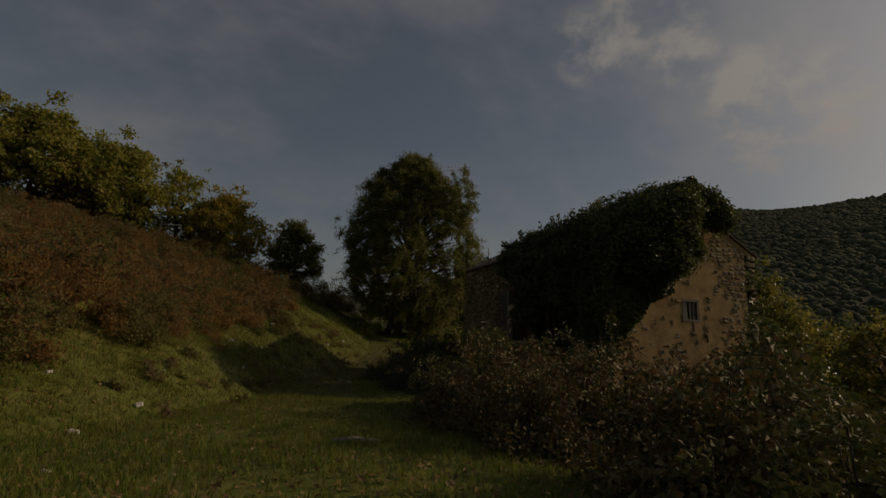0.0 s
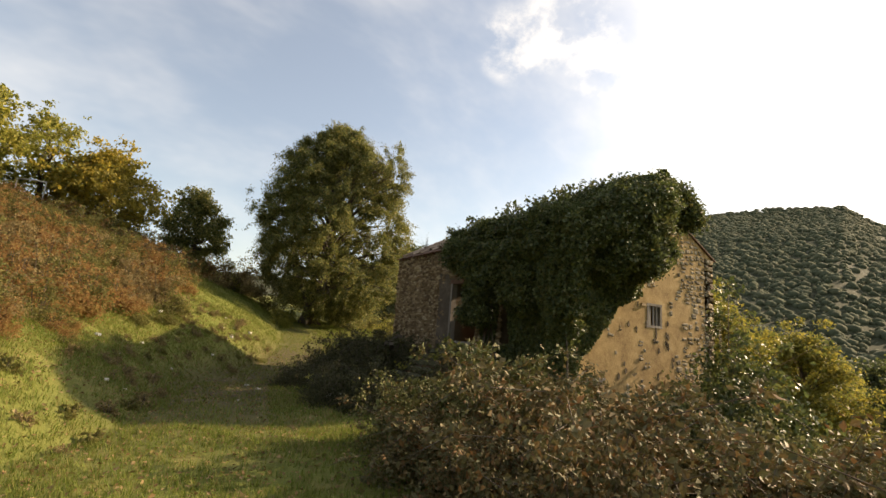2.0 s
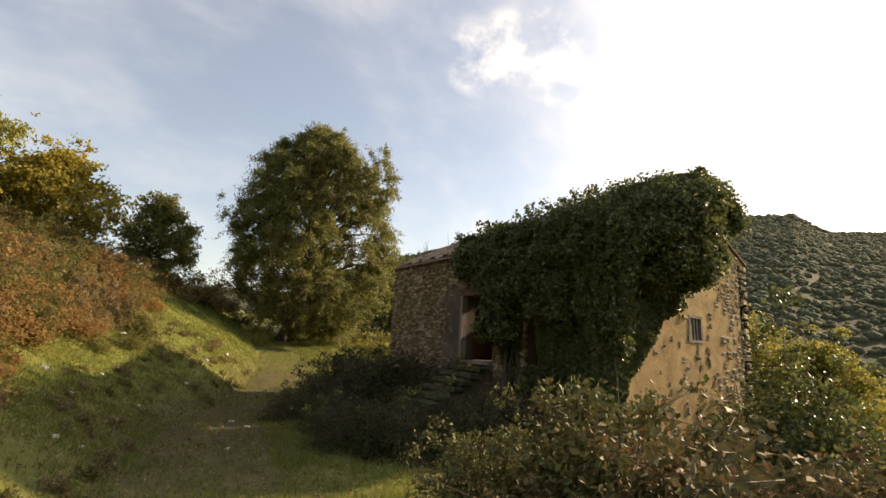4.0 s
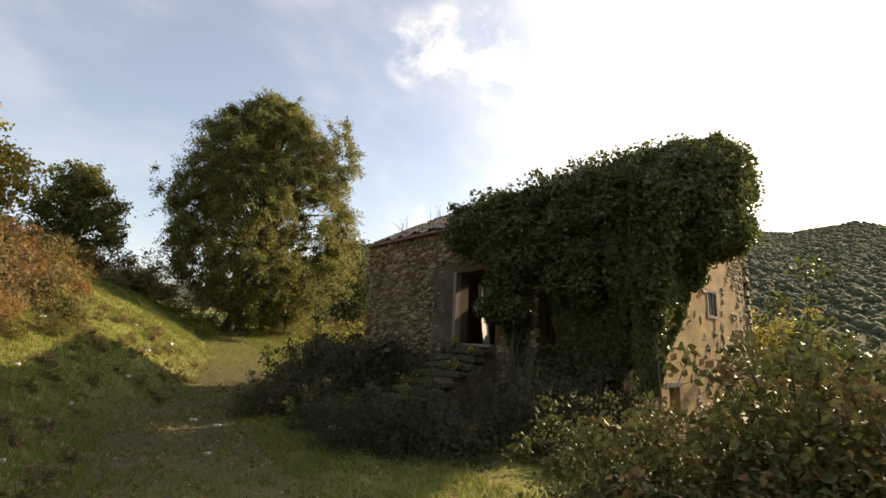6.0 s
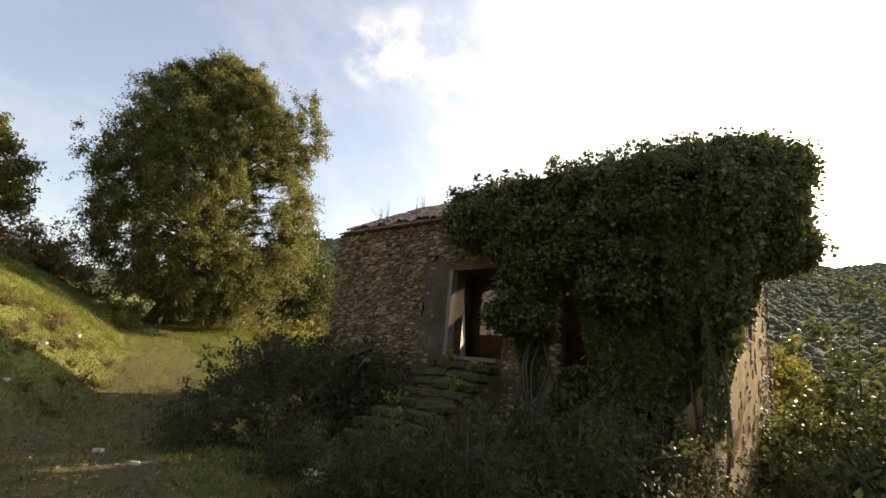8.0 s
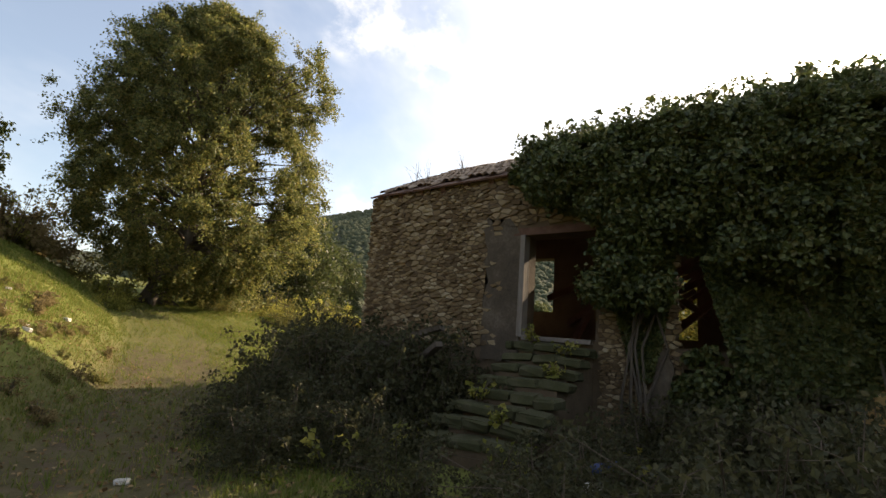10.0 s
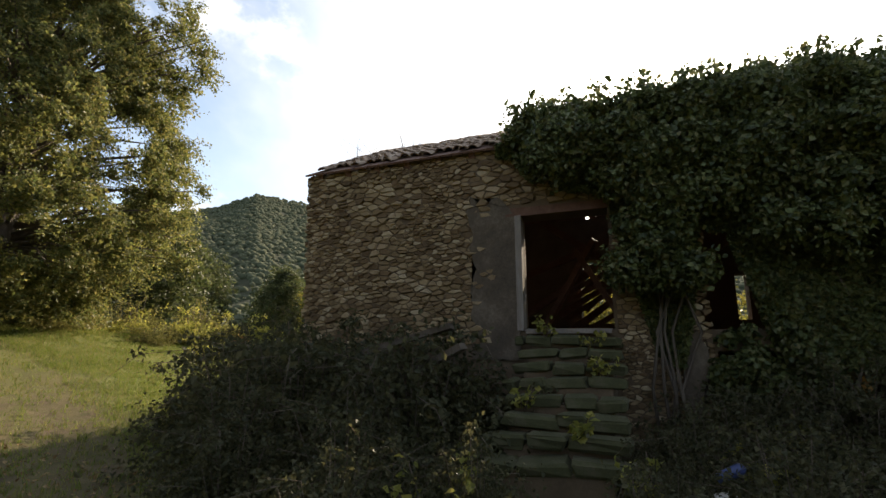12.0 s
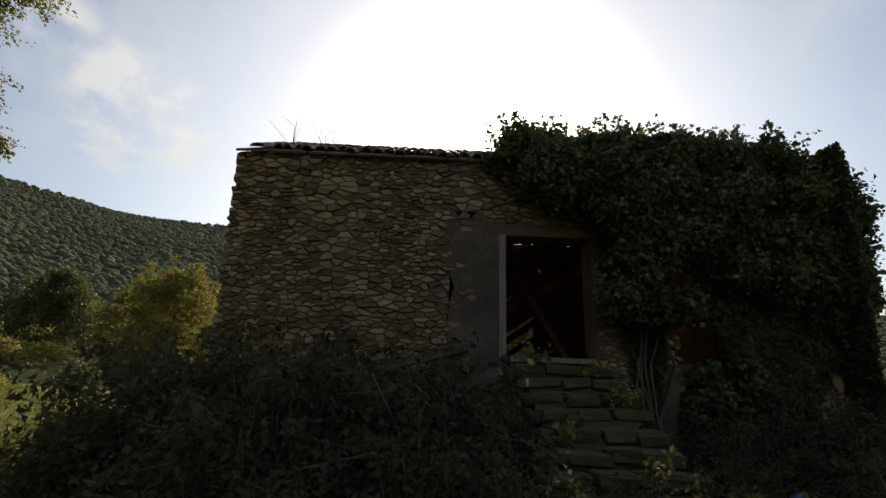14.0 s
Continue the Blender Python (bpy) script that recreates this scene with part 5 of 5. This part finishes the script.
def facing():
    """Uneven rubble on the bare parts of the front wall; the stones of the open end are objects of their own."""
    r = random.Random(23)
    made = 0
    rest = bmesh.new()
    upper = lambda y, z: not (-1.66 < y < 0.52 + 0.1 * math.sin(z * 5) and z < 2.25) and not (y < -0.1 and z < 2.2)
    stones = cells((-1.9, LEN1 + 0.05, -0.3, EAVE - 0.02), 0.15, 5, upper)
    stones += cells((-2.95, -1.6, -1.75, 1.9), 0.15, 6, lambda y, z: True)
    for poly in stones:
        depth = r.choice((r.uniform(0.004, 0.03), r.uniform(0.02, 0.06)))
        if made < 300 and sum(p[0] for p in poly) / len(poly) > -0.2:
            bm = bmesh.new()
            cell_stone(poly, depth, r, bm)
            bmesh.ops.recalc_face_normals(bm, faces=bm.faces)
            part("stone", bm, M["stone"], front)
            made += 1
        else:
            cell_stone(poly, depth, r, rest)
    bmesh.ops.recalc_face_normals(rest, faces=rest.faces)
    part("rubble_facing", rest, M["stone_rest"], front)["kind"] = "stuff"


facing()


def joined_stones(name, spots, mat, parent, seed):
    """Many small stones in one mesh: (centre, size, turn)."""
    kinds = stone_kinds(mat, 6, seed)
    vs, fs, base = [], [], 0
    r = random.Random(seed)
    for c, size in spots:
        me = r.choice(kinds)
        turn = Matrix.Rotation(r.uniform(-0.2, 0.2), 4, "Y")
        m = Matrix.Translation(c) @ turn @ Matrix.Diagonal((*size, 1))
        vs += [(m @ v.co)[:] for v in me.vertices]
        fs += [tuple(base + i for i in p.vertices) for p in me.polygons]
        base += len(me.vertices)
    me = bpy.data.meshes.new(name)
    me.from_pydata(vs, [], fs)
    me.materials.append(mat)
    ob = part(name, me, None, parent)
    ob["kind"] = "stuff"
    return ob


def gable_stones():
    r = random.Random(31)
    spots = []
    z = -1.9
    slope = (RIDGE_Z - EAVE) / (DEEP / 2)
    while z < 4.9:
        h = r.uniform(0.10, 0.24)
        x = 0.6 + r.uniform(0, 0.2)
        while x < DEEP:
            w = r.uniform(0.10, 0.36)
            mid = x + w / 2
            wave = 0.06 * math.sin(mid * 2.3 + z * 2.0)
            top = EAVE + slope * min(mid, DEEP - mid) - 0.1
            bare = 0.04 + 0.75 * max(0.0, min(1.0, (mid - 4.4) / 1.4)) + 0.4 * max(0, min(1, (z - 2.2) / 1.2)) + 0.2 * (z < -0.9)
            bare += 0.75 * noise.noise(Vector((mid * 1.1, z * 1.1, 3.0)))
            hole = any(a0 - 0.12 < mid < a1 + 0.12 and z0 - 0.2 < z + h / 2 < z1 + 0.15 for a0, a1, z0, z1 in (G_WIN, G_TOP, G_LOW))
            if z + h + wave < top and not hole and r.random() < bare and mid < DEEP - 0.22:
                pieces = [(0.0, h)] if h < 0.16 or r.random() < 0.4 else [(0.0, h * 0.52), (h * 0.52, h * 0.48)]
                for lift, tall in pieces:
                    spots.append(((mid + r.uniform(-0.03, 0.03), LEN0 + 0.066 - r.uniform(0, 0.03), z + wave + lift + tall / 2), (w * r.uniform(0.75, 0.96), 0.14, tall * r.uniform(0.7, 0.95))))
            x += w + 0.012
        z += h + 0.008
    joined_stones("rubble_facing", spots, M["stone_small"], gable_low, 77)
    # quoins on the corner, each a part
    kinds = stone_kinds(M["stone"], 6, 500)
    z, flip = -1.9, 0
    while z < EAVE - 0.15:
        h = r.uniform(0.16, 0.27)
        w = 0.5 if flip else 0.3
        ob = new("quoin", r.choice(kinds))
        ob.parent = gable_low
        ob.matrix_basis = pose(DEEP - w / 2 + 0.03, LEN0 + 0.12, z + h / 2, 0, r.uniform(-2, 2), 0) @ Matrix.Diagonal((w, 0.32, h * 0.94, 1))
        z += h
        flip = 1 - flip
    # flat mortar-coloured patches for flaked plaster edges and for the dark inside putlog holes
    for i in range(26):
        x, z = r.uniform(1.2, 4.6), r.uniform(-0.9, 1.6)
        if x < 1.4 + max(0, z) * 0.9:
            continue
        bm = bmesh.new()
        n = 9
        a = [bm.verts.new((x + math.cos(6.283 * k / n) * r.uniform(0.02, 0.07), LEN0 - 0.012, z + math.sin(6.283 * k / n) * r.uniform(0.04, 0.13))) for k in range(n)]
        b = [bm.verts.new((v.co.x, LEN0 + 0.01, v.co.z)) for v in a]
        bm.faces.new(a)
        for k in range(n):
            bm.faces.new((a[(k + 1) % n], a[k], b[k], b[(k + 1) % n]))
        bmesh.ops.recalc_face_normals(bm, faces=bm.faces)
        part("bare_patch", bm, M["mortar"], gable_low)


gable_stones()


# ---- small things ----
def sprig(x, y, z, seed, size=0.5, mat="lime", stems=5):
    """A young shoot with a few large leaves on thin stems."""
    r = random.Random(seed)
    thing = new("young_shoot")
    pts = []
    bm = bmesh.new()
    for i in range(stems):
        a = r.uniform(0, 6.28)
        end = Vector((math.cos(a) * size * r.uniform(0.3, 0.9), math.sin(a) * size * r.uniform(0.3, 0.9), size * r.uniform(0.5, 1.3)))
        tube(bm, [(0, 0, -0.15), end * 0.5 + Vector((0, 0, 0.1 * size)), end], [0.009, 0.007, 0.004], 4)
        for k in range(9):
            f = r.uniform(0.35, 1.05)
            pts.append(end * f + Vector((r.gauss(0, 0.05), r.gauss(0, 0.05), r.gauss(0, 0.04))))
    part("stem", bm, M["cane"], thing)
    part("foliage", leaf_mesh("foliage", np.array([p[:] for p in pts]), 0.075, M[mat], np.tile([0, 0, 0.8], (len(pts), 1)), 0.9, 1.3), None, thing)
    thing.matrix_basis = pose(x, y, z, 0, 0, r.uniform(0, 360))
    return tagged(thing, "young green shoot with broad leaves in sunlit yellow-green", "plant", "shoots before the wall")


# Bright lime leaves put the sunlight on these shaded shoots into their colour.
for i, (x, y, s) in enumerate(((-1.6, -3.3, 0.6), (-1.9, -3.0, 0.5), (-2.4, 0.2, 0.5), (-3.4, 0.0, 0.45), (-3.2, -1.9, 0.45), (-4.6, -0.2, 0.5), (-0.4, -0.5, 0.25), (-0.5, -1.2, 0.25), (-1.3, -1.4, 0.22), (-1.9, -0.4, 0.25), (-2.5, -1.2, 0.25))):
    on_steps = -1.66 < y < -0.12 and x > -2.8
    z = -0.19 * (int((-0.12 - x) / 0.34) + 1) + 0.08 if on_steps else ground_at(x, y)
    sprig(x, y, z, 60 + i, s)

# fallen timbers and rubble on the mound beside the steps
for x, y, z, turn, dip, ln in ((-1.5, 1.5, -0.15, 84, 14, 1.7), (-1.8, 0.8, -0.42, 60, 20, 1.1)):
    bm = bmesh.new()
    block(bm, -ln / 2, ln / 2, -0.07, 0.07, -0.05, 0.05, 0.012)
    ob = part("broken_timber", bm, M["bark"])
    ob.matrix_world = pose(x, y, z, 0, dip, turn)
    tagged(ob, "weathered broken timber lying in the brambles", "timber", "timbers beside the steps")

# pale rocks by the bramble field and at the foot of the wall
for i, (x, y, s) in enumerate(((-4.6, -10.6, 0.26), (-2.7, -2.6, 0.3), (-4.9, -2.2, 0.3))):
    ob = new("rock", rough_stone(s * 1.3, s, s * 0.8, M["white_stone"], "rock", 900 + i))
    ob.matrix_world = pose(x, y, ground_at(x, y) + s * 0.15 + (0.55 if i == 0 else 0), 8, -6, 40 * i)
    tagged(ob, "pale grey rock among the brambles", "rock", "rocks among the brambles")

bm = bmesh.new()
tube(bm, [(0, 0, 0), (0, 0, 0.02), (0, 0, 0.26), (0, 0, 0.31), (0, 0, 0.34)], [0.045, 0.06, 0.06, 0.035, 0.022], 12)
can = part("plastic_can", bm, M["blue"])
can.matrix_world = pose(-2.6, -2.5, ground_at(-2.6, -2.5) + 0.3, 70, 0, 30)
tagged(can, "faded blue plastic can caught in the brambles", "can")

# dry weeds on the roof
for i, (x, y) in enumerate(((0.6, 3.2), (1.2, 2.6), (0.9, 3.9), (2.4, 3.4))):
    r = random.Random(40 + i)
    bm = bmesh.new()
    for k in range(7):
        e = Vector((r.gauss(0, 0.18), r.gauss(0, 0.34), r.uniform(0.3, 0.75)))
        tube(bm, [(0, 0, -0.05), e * 0.5, e], [0.006, 0.005, 0.002], 3)
    weed = part("dry_weed", bm, M["cane"])
    weed.matrix_world = pose(x, y, EAVE + 0.515 * x + 0.1)
    tagged(weed, "dry leafless weed growing on the roof tiles", "plant", "weeds on the roof")

# white pipe rail standing in the scrub on the slope
rail = tagged(new("pipe_rail"), "bent white metal pipe rail standing in the scrub", "rail")
rail.matrix_basis = pose(-15.2, 16.5, ground_at(-15.2, 16.5), 0, 0, -12)
for x in (-0.6, 0.6):
    bm = bmesh.new()
    tube(bm, [(x, 0, -0.3), (x, 0, 0.8), (x * 1.02, 0, 1.55)], [0.035, 0.035, 0.035], 8)
    part("post", bm, M["white_stone"], rail)
bm = bmesh.new()
tube(bm, [(-0.64, 0, 1.56), (0, 0.02, 1.6), (0.64, 0, 1.57)], [0.04, 0.04, 0.04], 8)
part("crossbar", bm, M["white_stone"], rail)
